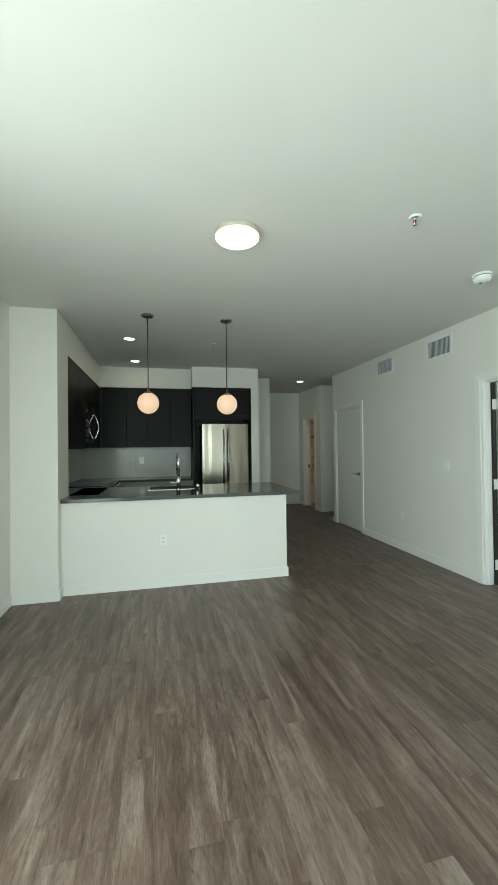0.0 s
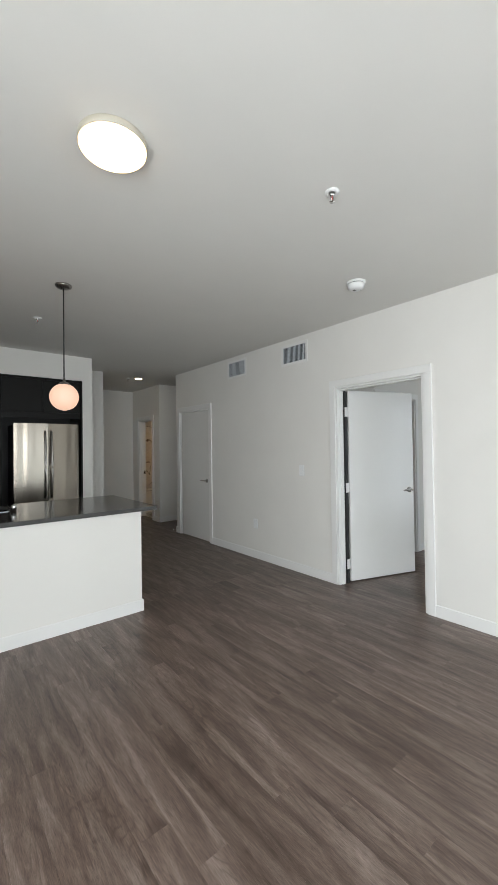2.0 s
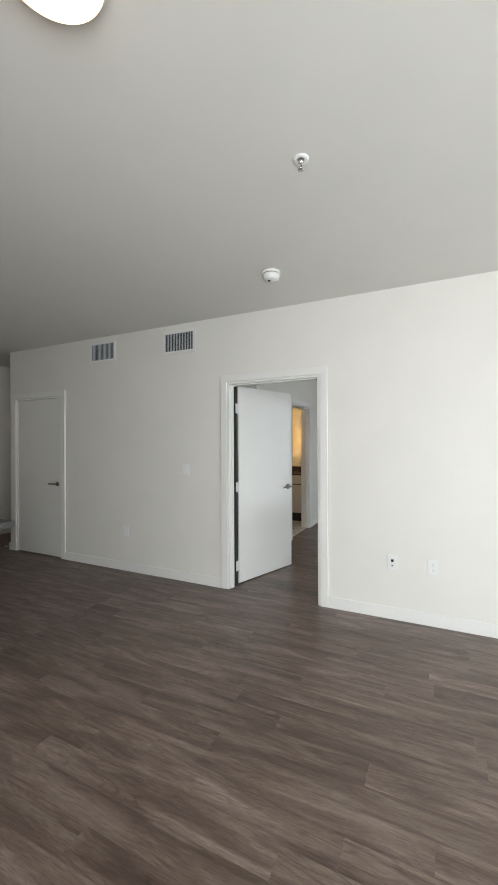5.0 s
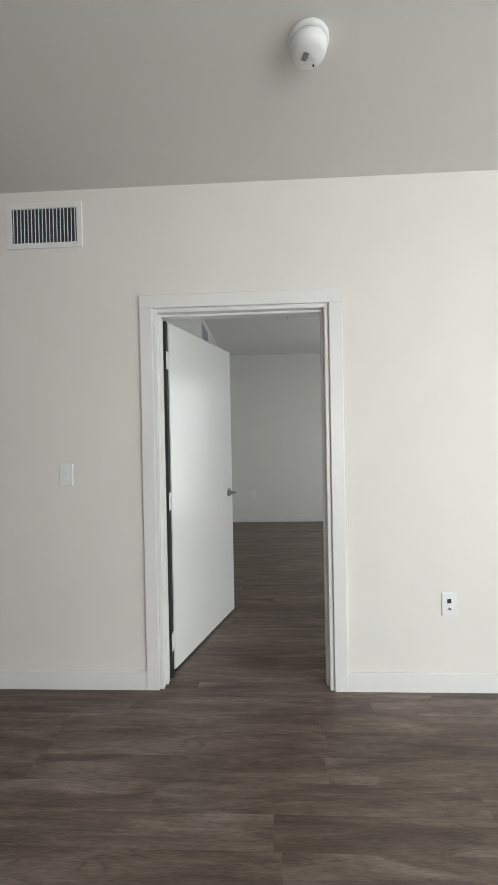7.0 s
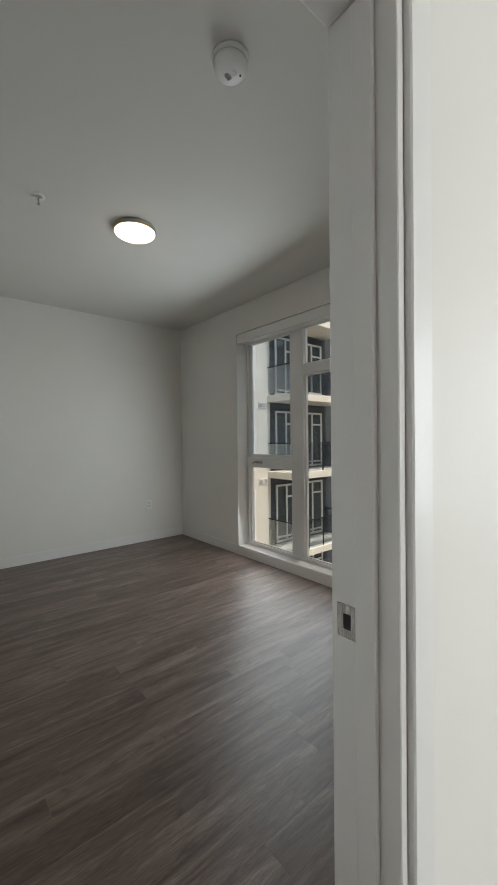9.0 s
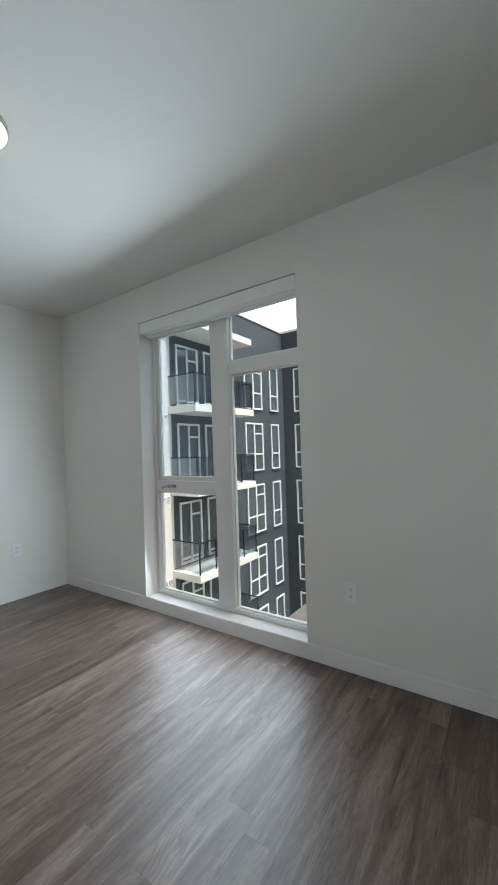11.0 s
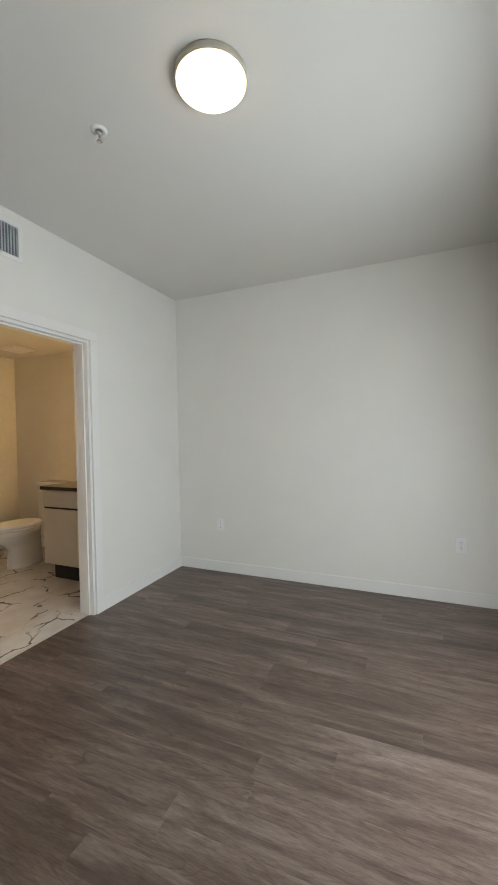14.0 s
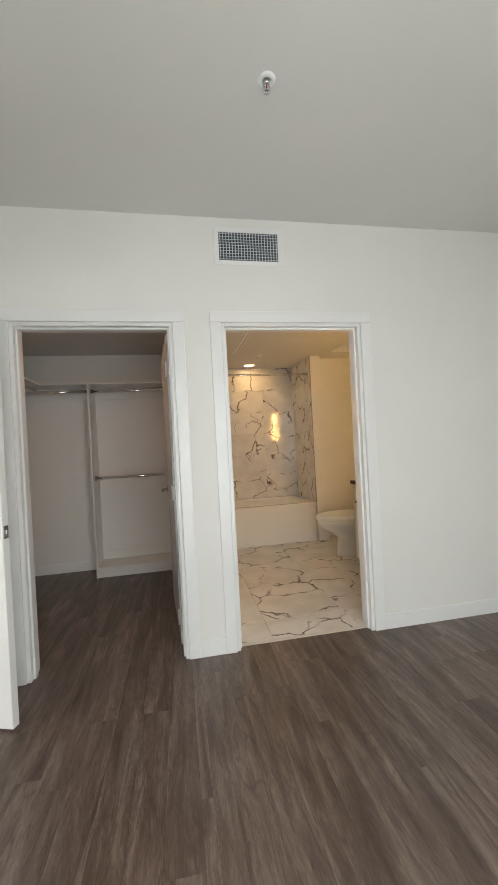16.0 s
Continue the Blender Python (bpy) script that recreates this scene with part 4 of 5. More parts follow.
def smoke_alarm(x, y, turn):
    ob = thing("smoke_alarm", "white plastic smoke alarm on the ceiling", "smoke alarm", "smoke alarms")
    part("mount", lathe([(0, 0), (0.070, 0), (0.071, -0.008), (0.066, -0.012), (0, -0.012)], 44), PLASTIC, ob)
    part("seam", lathe([(0.060, -0.0115), (0.060, -0.017)], 44), RUBBER, ob)
    part("body", lathe([(0, -0.016), (0.064, -0.016), (0.064, -0.026), (0.058, -0.040), (0.045, -0.047), (0, -0.049)], 44), PLASTIC, ob)
    for k in range(5):
        part("grille_slot", boxes((-0.022, 0.0 - 0.002 * abs(k - 2), -0.012 + k * 0.006, -0.0095 + k * 0.006, -0.0492, -0.0478)), RUBBER, ob)
    part("test_button", boxes((0.008, 0.026, -0.010, 0.008, -0.0505, -0.047), bevel=0.003), PLASTIC, ob)
    part("indicator", lathe([(0, -0.0475), (0.004, -0.0475), (0.003, -0.0505), (0, -0.0505)], 12, at=(0.03, 0.022, 0)), RUBBER, ob)
    place(ob, pose(x, y, CEIL, 0, 0, turn) @ Matrix.Diagonal((1, 1, 1.25, 1)))


smoke_alarm(2.598, 2.44, -70)
smoke_alarm(4.15, 1.97, 200)


def vent(name, label, m, w, h, blades, rows, flush):
    """A wall register facing -y in the x-z plane: frame, dark box, upright blades before level ones."""
    ob = thing(name, label, "air vent", "air vents")
    b = 0.030
    frame_bars(ob, "frame", -w / 2, w / 2, -h / 2, h / 2, b, -0.004 if flush else -0.009, 0.001, TRIM, 0.002)
    part("backing", boxes((-w / 2 + b, w / 2 - b, -0.0006, 0.0, -h / 2 + b, h / 2 - b)), VENTDARK, ob, "dark duct behind the blades")
    for k in range(blades):
        x = -w / 2 + b + (w - 2 * b) * (k + 0.5) / blades
        bm = boxes((-0.0012 if flush else -0.002, 0.0012 if flush else 0.002, -0.0048, 0.0035, -h / 2 + b, h / 2 - b))
        bm.transform(Matrix.Translation((x, -0.0035 if not flush else -0.004, 0)) @ Matrix.Rotation(radians(6 if flush else 25), 4, "Z"))
        part("blade", bm, GRILLE, ob)
    for k in range(rows):
        z = -h / 2 + b + (h - 2 * b) * (k + 0.5) / rows
        part("cross_blade", boxes((-w / 2 + b, w / 2 - b, -0.0022, -0.0007, z - 0.0015, z + 0.0015)), GRILLE, ob)
    place(ob, m)


vent("air_vent", "pale grey metal supply register high on the wall", pose(WX0, 3.79, 2.525, 0, 0, -90), 0.42, 0.245, 18, 0, False)
vent("air_vent", "pale grey metal supply register high on the wall", pose(WX0, 4.885, 2.535, 0, 0, -90), 0.42, 0.245, 18, 0, False)
vent("air_vent", "white-framed metal air register above the bathroom door", pose(5.612, BED_N, 2.535), 0.44, 0.235, 20, 10, True)
vent("air_vent", "pale grey metal supply register above the bedroom door", pose(WX1, 3.0, 2.5, 0, 0, 90), 0.36, 0.20, 14, 7, False)
stop = thing("door_bumper", "small white spring door stop on the baseboard", "door stop")
part("spring", tube([(WX0 - B, 6.60, 0.06), (WX0 - B - 0.065, 6.60, 0.06)], 0.006, 10), CHROME, stop)
part("tip", tube([(WX0 - B - 0.062, 6.60, 0.06), (WX0 - B - 0.078, 6.60, 0.06)], 0.009, 12), PLASTIC, stop)

# ---- closet ----
unit = thing("closet_shelving", "white melamine closet shelving with chrome hanging rods", "closet shelving")
SHELF = grainy("white_melamine", (0.78, 0.765, 0.73), 0.35, vary=0.01, relief=0.02)
part("top_shelf", boxes((3.502, 5.12, 4.99, 5.318, 1.965, 1.984), bevel=0.001), SHELF, unit)
part("return_shelf", boxes((3.502, 3.80, 3.60, 4.988, 1.965, 1.984), bevel=0.001), SHELF, unit)
part("upright", boxes((4.232, 4.251, 5.00, 5.318, 0.0, 1.964), bevel=0.001), SHELF, unit)
part("upright", boxes((5.10, 5.119, 5.00, 5.318, 0.0, 1.964), bevel=0.001), SHELF, unit)
part("bottom_shelf", boxes((4.252, 5.099, 5.005, 5.318, 0.085, 0.104), bevel=0.001), SHELF, unit)
part("kick_board", boxes((4.252, 5.099, 5.015, 5.03, 0.0, 0.084)), SHELF, unit)
for z in (0.105, 1.84):
    part("back_cleat", boxes((4.252, 5.099, 5.303, 5.318, z, z + 0.09), bevel=0.001), SHELF, unit)
part("back_cleat", boxes((3.502, 4.231, 5.303, 5.318, 1.84, 1.93), bevel=0.001), SHELF, unit)
for x0, x1, z in ((3.502, 4.231, 1.905), (4.252, 5.099, 1.905), (4.252, 5.099, 1.005)):
    part("hanging_rod", tube([(x0, 5.09, z), (x1, 5.09, z)], 0.0165, 16), CHROME, unit, "chrome hanging rod")
    for x, d in ((x0, 1), (x1, -1)):
        part("rod_socket", tube([(x, 5.09, z), (x + d * 0.012, 5.09, z)], 0.024, 16), NICKEL, unit)
part("hanging_rod", tube([(3.76, 3.62, 1.905), (3.76, 4.98, 1.905)], 0.0165, 16), CHROME, unit, "chrome hanging rod")


# ---- bathrooms ----
def rounded(cx, cy, hx, hy, n, z, power=3.0):
    pts = []
    for k in range(n):
        a = 2 * math.pi * k / n
        c, s = math.cos(a), math.sin(a)
        pts.append((cx + hx * math.copysign(abs(c) ** (2 / power), c), cy + hy * math.copysign(abs(s) ** (2 / power), s), z))
    return pts


def bathtub(x0, x1, y0, y1, rim=0.485):
    ob = thing("bathtub", "white acrylic alcove bathtub with a plain apron", "bathtub")
    bm = bmesh.new()
    n = 48
    cx, cy, hx, hy = (x0 + x1) / 2, (y0 + y1) / 2, (x1 - x0) / 2, (y1 - y0) / 2
    rings = [rounded(cx, cy, hx, hy, n, 0.0, 60), rounded(cx, cy, hx, hy, n, rim - 0.008, 60), rounded(cx, cy, hx - 0.008, hy - 0.008, n, rim, 60), rounded(cx, cy, hx - 0.085, hy - 0.075, n, rim, 8), rounded(cx, cy, hx - 0.10, hy - 0.09, n, rim - 0.02, 6),
             rounded(cx, cy, hx - 0.17, hy - 0.14, n, 0.12, 5), rounded(cx, cy, hx - 0.26, hy - 0.20, n, 0.09, 4)]
    vs = [[bm.verts.new(p) for p in r] for r in rings]
    for a, b in zip(vs, vs[1:]):
        for k in range(n):
            bm.faces.new((a[k], a[(k + 1) % n], b[(k + 1) % n], b[k]))
    bm.faces.new(vs[-1])
    part("shell", bm, ACRYLIC, ob)
    part("apron_foot", boxes((x0, x1, y0 - 0.006, y0 + 0.004, 0.0, 0.03), bevel=0.002), ACRYLIC, ob)
    return ob


bathtub(5.305, 6.802, 5.56, 6.318)
bathtub(3.64, 5.56, 8.92, 9.605)
rod = thing("shower_rod", "chrome shower curtain rod", "shower rod")
part("bar", tube([(5.312, 5.60, 2.13), (6.798, 5.60, 2.13)], 0.0145, 16), CHROME, rod)
for x, d in ((5.309, 1), (6.801, -1)):
    part("flange", lathe([(0, 0), (0.032, 0), (0.030, 0.008), (0.018, 0.014), (0, 0.014)], 24, at=(0, 0, 0)), CHROME, rod).matrix_basis = Matrix.Translation((x, 5.60, 2.13)) @ Matrix.Rotation(radians(90 * d), 4, "Y")
single("tile_edge_strip", boxes((6.802, 6.8095, 5.552, 5.560, 0.486, LOW), bevel=0.001), NICKEL, "thin metal tile edge strip", "trim", kind="structure")


def toilet(x, y):
    """Faces -x, tank towards +x; x: the wall's face."""
    ob = thing("toilet", "white ceramic skirted toilet with a closed lid", "toilet")
    n = 36

    def egg(cx, half, wide, z, nose=1.25):
        pts = []
        for k in range(n):
            a = 2 * math.pi * k / n
            c, s = math.cos(a), math.sin(a)
            pts.append((cx + half * c * (nose if c < 0 else 0.85), y + wide * s * (1 - 0.10 * (c < 0) * c * c), z))
        return pts

    part("pedestal", loft([egg(x - 0.50, 0.185, 0.118, 0.0), egg(x - 0.50, 0.18, 0.112, 0.02), egg(x - 0.50, 0.17, 0.105, 0.20), egg(x - 0.53, 0.195, 0.125, 0.255), egg(x - 0.575, 0.235, 0.158, 0.30), egg(x - 0.597, 0.26, 0.178, 0.35), egg(x - 0.60, 0.27, 0.185, 0.405)]), CERAMIC, ob, "white ceramic bowl and skirt")
    part("seat", loft([egg(x - 0.60, 0.272, 0.187, 0.407), egg(x - 0.60, 0.276, 0.19, 0.414), egg(x - 0.60, 0.276, 0.19, 0.424), egg(x - 0.60, 0.27, 0.186, 0.428)]), PLASTIC, ob, "white seat")
    part("lid", loft([egg(x - 0.60, 0.274, 0.188, 0.431), egg(x - 0.60, 0.278, 0.191, 0.438), egg(x - 0.60, 0.276, 0.189, 0.452), egg(x - 0.60, 0.25, 0.17, 0.460)]), PLASTIC, ob, "white closed lid")
    part("tank", boxes((x - 0.215, x - 0.012, y - 0.20, y + 0.20, 0.36, 0.80), bevel=0.022, segments=3), CERAMIC, ob)
    part("tank_lid", boxes((x - 0.225, x - 0.006, y - 0.207, y + 0.207, 0.802, 0.835), bevel=0.010, segments=3), CERAMIC, ob)
    part("flush_lever", tube([(x - 0.228, y + 0.15, 0.74), (x - 0.235, y + 0.08, 0.735)], 0.007, 10), CHROME, ob)


toilet(EAST, 4.90)
VANITY = grainy("vanity_laminate", (0.62, 0.58, 0.52), 0.35, vary=0.02)
vanity = thing("bathroom_vanity", "pale laminate bathroom vanity with drawers", "vanity")
part("carcass", boxes((6.72, EAST - 0.002, 3.415, 4.265, 0.165, 0.855)), VANITY, vanity)
part("toe_box", boxes((6.80, EAST - 0.002, 3.415, 4.25, 0.0, 0.165)), DARKGAP, vanity)
for a, b, c, d in ((3.418, 4.263, 0.70, 0.838), (3.418, 3.84, 0.168, 0.68), (3.843, 4.263, 0.168, 0.68)):
    part("front", boxes((6.70, 6.719, a, b, c, d), bevel=0.002), VANITY, vanity)
part("finger_channel", boxes((6.712, 6.72, 3.416, 4.264, 0.681, 0.699)), DARKGAP, vanity, "dark finger channel")
vtop = thing("vanity_countertop", "dark brown quartz vanity top", "countertop")
part("slab", boxes((6.685, EAST - 0.002, 3.413, 4.285, 0.858, 0.890), bevel=0.002), grainy("dark_brown_quartz", (0.05, 0.038, 0.032), 0.15, vary=0.1, scale=50), vtop)
part("splash", boxes((EAST - 0.02, EAST - 0.002, 3.413, 4.285, 0.8905, 0.97), bevel=0.001), grainy("dark_brown_quartz_splash", (0.05, 0.038, 0.032), 0.15, vary=0.1, scale=50), vtop)
DIMBAR = glowing("hall_bath_bar_lit", (1.0, 0.60, 0.28), 28.0)
BAR = glowing("bath_bar_lit", (1.0, 0.60, 0.23), 72.0)
for x, y, rot in ((7.25, BED_N + 0.131, 180), (5.569, 8.2, 270)):
    bar = thing("bath_light_bar", "lit upright warm bar lamp on the bathroom wall", "wall lamp", "bathroom bar lamps")
    part("back_plate", boxes((-0.035, 0.035, -0.012, 0, -0.12, 0.12), bevel=0.002), CHROME, bar)
    part("tube", tube([(0, -0.035, -0.32), (0, -0.035, 0.32)], 0.014, 16), BAR if y < 5 else DIMBAR, bar, "glowing opal tube")
    for z in (-0.33, 0.33):
        part("end_cap", tube([(0, -0.035, z - 0.012), (0, -0.035, z + 0.012)], 0.024, 16), CHROME, bar)
    place(bar, pose(x, y, 1.60, 0, 0, rot))
exhaust = thing("exhaust_fan", "white ceiling exhaust fan grille", "exhaust fan")
frame_bars(exhaust, "frame", -0.14, 0.14, -0.14, 0.14, 0.02, -0.016, 0.0, PLASTIC, 0.003)
part("cover", boxes((-0.118, 0.118, -0.018, -0.008, -0.118, 0.118), bevel=0.003), PLASTIC, exhaust)
place(exhaust, pose(7.12, 5.15, LOW, 90, 0, 0))

slot = thing("linear_diffuser", "narrow white linear slot diffuser in the bathroom ceiling", "air vent")
frame_bars(slot, "frame", -0.035, 0.035, -0.60, 0.60, 0.014, -0.005, 0.0, PLASTIC, 0.001)
part("insert", boxes((-0.021, 0.021, -0.0025, 0.0, -0.586, 0.586)), PLASTIC, slot)
for x in (-0.0185, 0.0185):
    part("slot", boxes((x - 0.002, x + 0.002, -0.0032, -0.0024, -0.586, 0.586)), VENTDARK, slot, "dark slot")
place(slot, pose(5.82, 4.80, LOW, 90, 0, 0))

# ---- courtyard outside the bedroom window ----
GROUND = -9.6
single("ground", boxes((-300, 300, -300, 300, GROUND - 0.5, GROUND)), PAVE, "pale courtyard paving", "ground", kind="structure")
XA, YB, ST = 14.0, -15.8, 2.95
FLOORS = range(-3, 2)
FRAME_W = grainy("far_window_frame", (0.78, 0.77, 0.74), 0.4, vary=0.02)


def far_window(parent, face, at, a0, a1, z0, z1, cols, bar_z, pane=FARGLASS, label="dark glass window with white frame"):
    """White-framed window set proud on a far wall; face "x": the wall x = at seen from -x; "y": the wall y = at seen from +y."""
    def rows(p0, p1, d0, d1, q0, q1):
        return (at - d1, at - d0, p0, p1, q0, q1) if face == "x" else (p0, p1, at + d0, at + d1, q0, q1)
    w = 0.075
    win = part("window", boxes(rows(a0, a1, -0.02, 0.025, z0, z1)), pane, parent, label)
    bm = boxes(rows(a0, a0 + w, 0.0, 0.07, z0, z1), rows(a1 - w, a1, 0.0, 0.07, z0, z1), rows(a0 + w, a1 - w, 0.0, 0.07, z0, z0 + w), rows(a0 + w, a1 - w, 0.0, 0.07, z1 - w, z1))
    for k in range(1, cols):
        c = a0 + (a1 - a0) * k / cols
        add_box(bm, *rows(c - w / 2, c + w / 2, 0.0, 0.06, z0 + w, z1 - w))
    add_box(bm, *rows(a0 + w, a1 - w, 0.0, 0.055, bar_z - w / 2, bar_z + w / 2))
    if cols > 1:
        c = a0 + (a1 - a0) / cols
        add_box(bm, *rows(a0 + w, c - w / 2, 0.0, 0.054, z1 - 0.55, z1 - 0.48))
    part("frame", bm, FRAME_W, win)


cream = thing("cream_building_wing", "cream panelled apartment wing with white windows", "building")
part("wall", boxes((XA, XA + 9, -7.5, 3.5, GROUND, 6.1)), CREAM, cream)
part("roof", boxes((XA - 0.06, XA + 9, -7.5, 3.5, 6.1, 6.22)), SLABPAINT, cream, "pale roof edge")
for k in FLOORS:
    z = k * ST
    far_window(cream, "x", XA, -6.66, -5.66, z + 0.05, z + 2.28, 2, z + 0.82, PALEGLASS, "grey-green glass window with white frame")
    far_window(cream, "x", XA, -3.4, -2.4, z + 0.05, z + 2.28, 2, z + 0.82, PALEGLASS, "grey-green glass window with white frame")
    part("panel_joint", boxes((XA - 0.003, XA, -7.5, 3.5, z - 0.02, z)), GROUT, cream)
    part("panel_joint", boxes((XA - 0.003, XA, -7.5, 3.5, z + 2.62, z + 2.64)), GROUT, cream)
    lv = part("louvre", boxes((XA - 0.03, XA, -7.32, -6.89, z + 2.45, z + 2.65)), FRAME_W, cream, "pale wall louvre")
    for i in range(2):
        for j in range(4):
            part("slot", boxes((XA - 0.034, XA - 0.03, -7.29 + i * 0.21, -7.13 + i * 0.21, z + 2.48 + j * 0.04, z + 2.495 + j * 0.04)), RUBBER, lv)
for y in (-7.49, -6.85, -5.1, -4.0):
    part("panel_joint", boxes((XA - 0.003, XA, y, y + 0.02, GROUND, 6.1)), GROUT, cream)
for i in range(8):
    part("roof_post", boxes((XA + 0.10, XA + 0.14, -7.4 + i * 1.5, -7.36 + i * 1.5, 6.22, 7.3)), FRAME_W, cream)
for z in (6.75, 7.26):
    part("roof_rail", boxes((XA + 0.10, XA + 0.14, -7.4, 3.1, z, z + 0.05)), FRAME_W, cream)

dark = thing("charcoal_building_wing", "charcoal stucco apartment wing with white windows and balconies", "building")
part("wall", boxes((XA, XA + 9, YB - 0.01, -7.501, GROUND, 7.5)), CHARCOAL, dark)
part("wall", boxes((-12, XA + 9, YB - 9, YB, GROUND, 7.5)), CHARCOAL, dark)
part("parapet_cap", boxes((XA - 0.05, XA + 9, YB, -7.5, 7.5, 7.62)), SLABPAINT, dark, "pale roof edge")
part("parapet_cap", boxes((-12, XA + 9, YB - 9, YB + 0.05, 7.5, 7.62)), SLABPAINT, dark, "pale roof edge")
for k in FLOORS:
    z = k * ST
    far_window(dark, "x", XA, -13.6, -12.1, z + 0.25, z + 2.55, 2, z + 1.05)
    far_window(dark, "x", XA, -15.15, -14.35, z + 0.25, z + 2.55, 1, z + 1.05)
    for x in (12.7, 10.2, 7.4, 4.6, 1.8, -1.0):
        far_window(dark, "y", YB, x, x + 0.62, z + 0.25, z + 2.55, 1, z + 1.05)
    # balcony with its door
    by0, by1, bx = -10.9, -7.35, 12.65
    far_window(dark, "x", XA, -8.95, -7.75, z + 0.05, z + 2.35, 2, z + 0.25)
    far_window(dark, "x", XA, -10.6, -9.3, z + 0.05, z + 2.35, 2, z + 0.25)
    bal = part("balcony", boxes((bx, XA, by0, by1, z - 0.28, z - 0.02), bevel=0.01), SLABPAINT, dark, "pale concrete balcony slab")
    for y in [by0 + 0.05 + i * (by1 - by0 - 0.1) / 4 for i in range(5)]:
        part("railing_post", boxes((bx + 0.04, bx + 0.08, y - 0.02, y + 0.02, z - 0.02, z + 1.05)), RAILMETAL, bal)
    bm = boxes((bx + 0.035, bx + 0.085, by0 + 0.03, by1 - 0.03, z + 1.05, z + 1.09), (bx + 0.085, XA, by0 + 0.03, by0 + 0.07, z + 1.05, z + 1.09), (bx + 0.085, XA, by1 - 0.07, by1 - 0.03, z + 1.05, z + 1.09))
    part("hand_rail", bm, RAILMETAL, bal)
    for r in ((bx + 0.055, bx + 0.065, by0 + 0.08, by1 - 0.08, z + 0.06, z + 1.04), (bx + 0.09, XA - 0.01, by0 + 0.045, by0 + 0.055, z + 0.06, z + 1.04), (bx + 0.09, XA - 0.01, by1 - 0.055, by1 - 0.045, z + 0.06, z + 1.04)):
        part("railing_panel", boxes(r), RAILGLASS, bal, "grey translucent railing panel")
canopy = part("canopy", boxes((12.65, XA, -10.9, -7.35, 2 * ST - 0.28, 2 * ST - 0.02), bevel=0.01), SLABPAINT, dark, "pale concrete canopy over the top balcony")
home = thing("near_building_wing", "apartment wing outside wall round the rooms", "building")
part("wall", boxes((EAST + 0.15, XA, 0.03, 3.5, GROUND, 7.5), (WX1 + 0.001, XA, 0.03, 3.5, GROUND, -0.30), (WX1 + 0.001, EAST + 0.15, 0.03, 3.5, 3.0, 7.5)), CREAM, home)
# out-of-view overhang, added only to block the sun at the side window
part("balcony", boxes((WEST - 2.1, WEST - 0.151, -1.55, 2.4, 2.62, 2.85), bevel=0.01), SLABPAINT, home, "unseen pale slab added to keep sun out of the side window")
single("backdrop", boxes((-100, 280, -121, -120, GROUND, 120)), SKYHAZE, "pale hazy sky", "sky", kind="structure")


# ---- floor planks and tiles ----
PW, PL = 0.125, 1.22


def slab_mesh(name, w, l, t, bev, mat):
    """A low block with chamfered top edges, from its corner at the origin, top at z = 0."""
    v = [(0, 0, -t), (w, 0, -t), (w, l, -t), (0, l, -t), (0, 0, -bev), (w, 0, -bev), (w, l, -bev), (0, l, -bev), (bev, bev, 0), (w - bev, bev, 0), (w - bev, l - bev, 0), (bev, l - bev, 0)]
    f = [(8, 9, 10, 11)] + [(a + i, a + (i + 1) % 4, a + 4 + (i + 1) % 4, a + 4 + i) for a in (0, 4) for i in range(4)]
    me = bpy.data.meshes.new(name)
    me.from_pydata(v, [], f)
    me.materials.append(mat)
    return me


def lay_planks(parent, x0, x1, y0, y1, seed):
    rnd = random.Random(seed)
    shared = slab_mesh("plank", PW - 0.0003, PL - 0.0003, 0.010, 0.0002, PLANKS)
    first = math.floor(x0 / PW)
    for c in range(first, math.ceil(x1 / PW)):
        a, b = max(x0, c * PW), min(x1, (c + 1) * PW)
        if b - a < 0.004:
            continue
        y = y0 - random.Random(c * 13 + seed).choice((0.10, 0.35, 0.55, 0.80, 1.02)) - rnd.uniform(0, 0.09)
        while y < y1:
            lo, hi = max(y, y0), min(y + PL, y1)
            if hi - lo > 0.004:
                whole = b - a > PW - 0.001 and hi - lo > PL - 0.001
                me = shared if whole else slab_mesh("plank", b - a - 0.0003, hi - lo - 0.0003, 0.010, 0.0002, PLANKS)
                ob = new("plank", me)
                ob.parent = parent
                ob.location = (a, lo, 0)
            y += PL


bed_floor = thing("floor_bedroom", "grey-brown wood-look vinyl plank floor", "floor", kind="structure")
hall_floor = thing("floor_hall", "grey-brown wood-look vinyl plank floor", "floor", kind="structure")
lay_planks(floor, WEST, WX0 + 0.06, SOUTH, 4.10, 1)
lay_planks(hall_floor, 1.46, WX0 + 0.06, 4.10, 6.62, 2)
lay_planks(bed_floor, WX0 + 0.06, 5.17, BED_S, 5.32, 3)
lay_planks(bed_floor, 5.17, EAST, BED_S, BED_N + 0.045, 4)
lay_planks(hall_floor, -0.5, 1.46, 4.90, 6.2, 5)
lay_planks(hall_floor, 1.64, 3.60, 6.62, 8.94, 6)
lay_planks(hall_floor, 3.60, 5.57, 6.62, 7.65, 7)


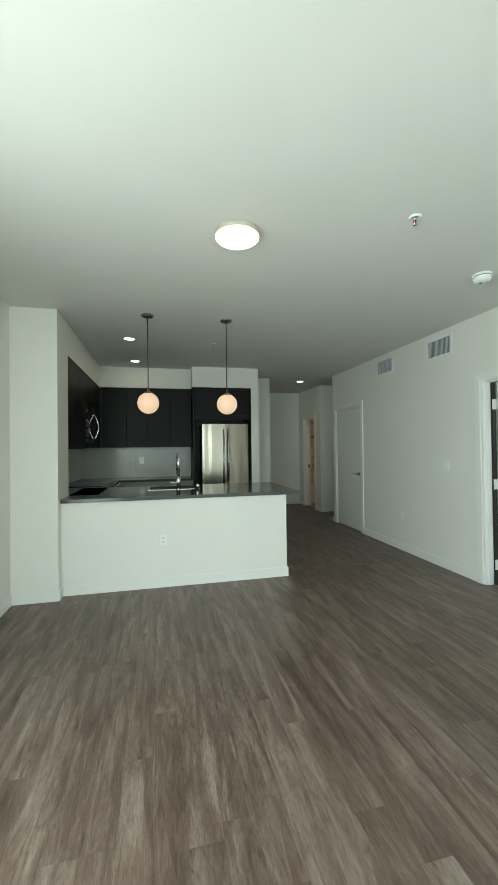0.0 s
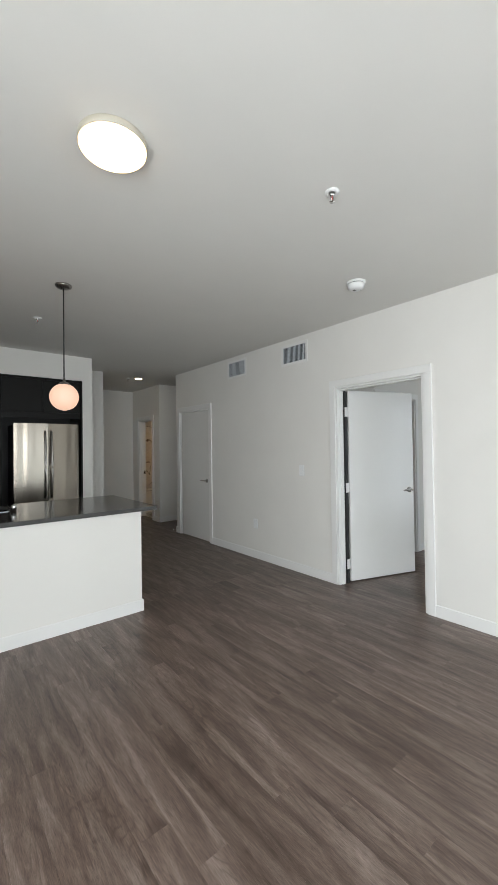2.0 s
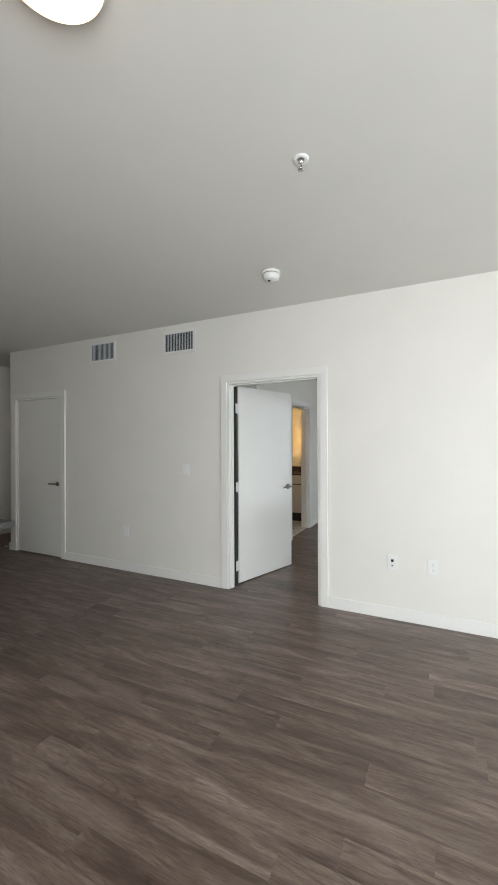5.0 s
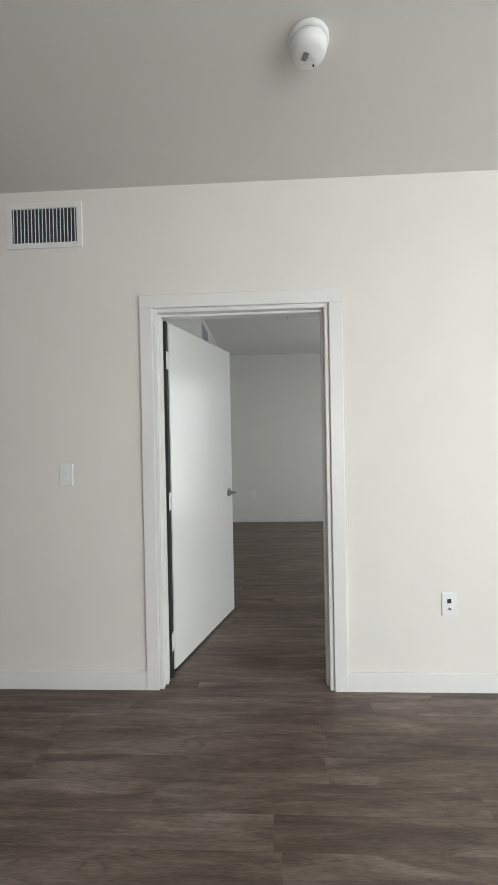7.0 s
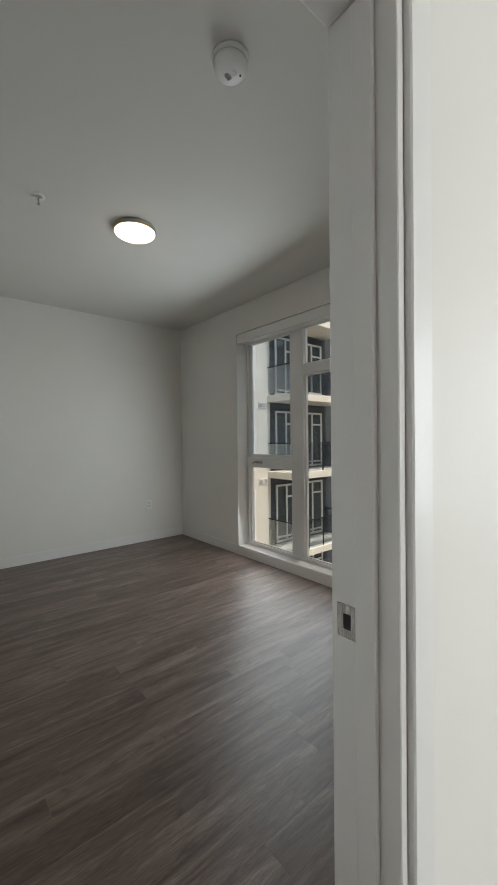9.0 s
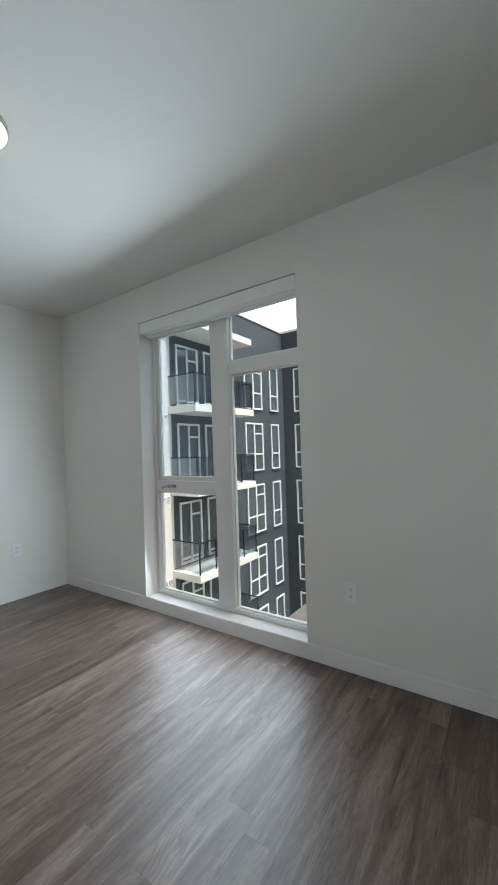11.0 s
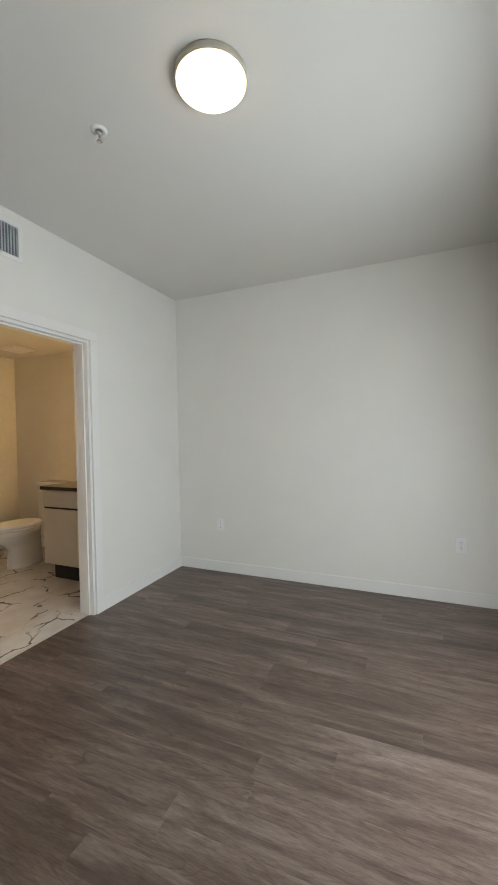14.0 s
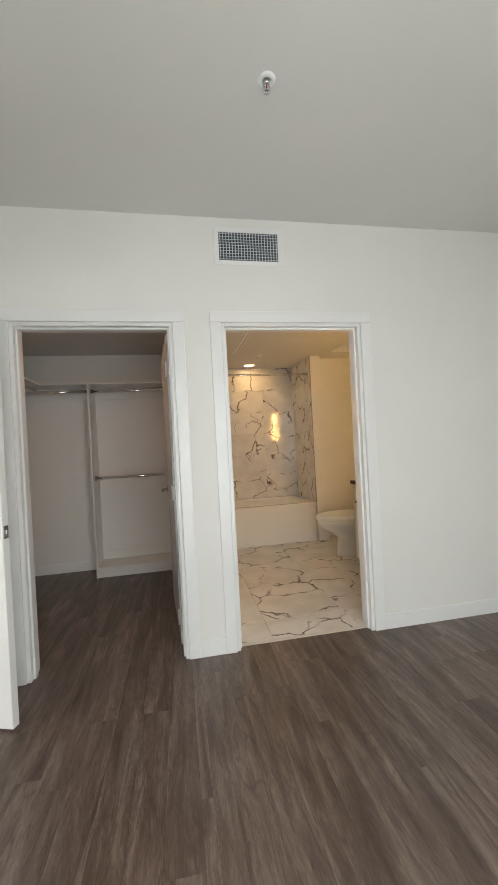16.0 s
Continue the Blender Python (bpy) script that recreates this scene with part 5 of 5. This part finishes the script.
def lay_tiles(parent, x0, x1, y0, y1, z, sx, sy, mat, ox, oy):
    gapw = 0.0025
    for i in range(math.floor((x0 - ox) / sx), math.ceil((x1 - ox) / sx)):
        for j in range(math.floor((y0 - oy) / sy), math.ceil((y1 - oy) / sy)):
            a, b = max(x0, ox + i * sx) + gapw / 2, min(x1, ox + (i + 1) * sx) - gapw / 2
            c, d = max(y0, oy + j * sy) + gapw / 2, min(y1, oy + (j + 1) * sy) - gapw / 2
            if b - a < 0.01 or d - c < 0.01:
                continue
            ob = new("tile", slab_mesh("tile", b - a, d - c, 0.012, 0.001, mat))
            ob.parent = parent
            ob.location = (a, c, z)


lay_tiles(bath_floor, 5.30, EAST, BED_N + 0.075, 5.72, 0.0, 0.61, 1.22, MARBLE_F, 5.66, 3.62)
lay_tiles(bath_floor, 3.63, 5.57, 7.78, 8.92, 0.006, 0.61, 1.22, MARBLE_F, 3.63, 7.78)


def tile_wall(name, label, along, at, a0, a1, z0, z1, oa, oz, sa=0.61, sz=0.305):
    """Stacked wall tiles; along: "x" (facing -y), "y" (facing -x) or "y+" (facing +x)."""
    ob = thing(name, label, "wall tiles", kind="structure")
    bed = {"x": (a0, a1, at - 0.004, at - 0.0005, z0, z1), "y": (at - 0.004, at - 0.0005, a0, a1, z0, z1), "y+": (at + 0.0005, at + 0.004, a0, a1, z0, z1)}[along]
    part("grout_bed", boxes(bed), GROUT, ob)
    for i in range(math.floor((a0 - oa) / sa), math.ceil((a1 - oa) / sa)):
        for j in range(math.floor((z0 - oz) / sz), math.ceil((z1 - oz) / sz)):
            p, q = max(a0, oa + i * sa) + 0.001, min(a1, oa + (i + 1) * sa) - 0.001
            c, d = max(z0, oz + j * sz) + 0.001, min(z1, oz + (j + 1) * sz) - 0.001
            if q - p < 0.01 or d - c < 0.01:
                continue
            t = new("tile", slab_mesh("tile", q - p, d - c, 0.004, 0.0008, MARBLE_W))
            t.parent = ob
            t.matrix_basis = {"x": Matrix(((1, 0, 0, p), (0, 0, -1, at - 0.008), (0, 1, 0, c), (0, 0, 0, 1))),
                              "y": Matrix(((0, 0, -1, at - 0.008), (-1, 0, 0, q), (0, 1, 0, c), (0, 0, 0, 1))),
                              "y+": Matrix(((0, 0, 1, at + 0.008), (1, 0, 0, p), (0, 1, 0, c), (0, 0, 0, 1)))}[along]


TILED = "white marble-look wall tiles with brown-grey veins"
tile_wall("tiles_bath_back", TILED, "x", 6.33, 5.312, 6.798, 0.486, LOW, 6.35, 0.49)
tile_wall("tiles_bath_end", TILED, "y", 6.81, 5.56, 6.318, 0.486, LOW, 5.72, 0.49)
tile_wall("tiles_bath_head", TILED, "y+", 5.30, 5.56, 6.318, 0.486, LOW, 5.72, 0.49)
tile_wall("tiles_hall_bath", TILED, "x", 9.62, 3.64, 5.56, 0.486, LOW, 3.9, 0.49)
tile_wall("tiles_hall_bath_side", TILED, "y+", 3.63, 8.92, 9.61, 0.486, LOW, 9.0, 0.49)
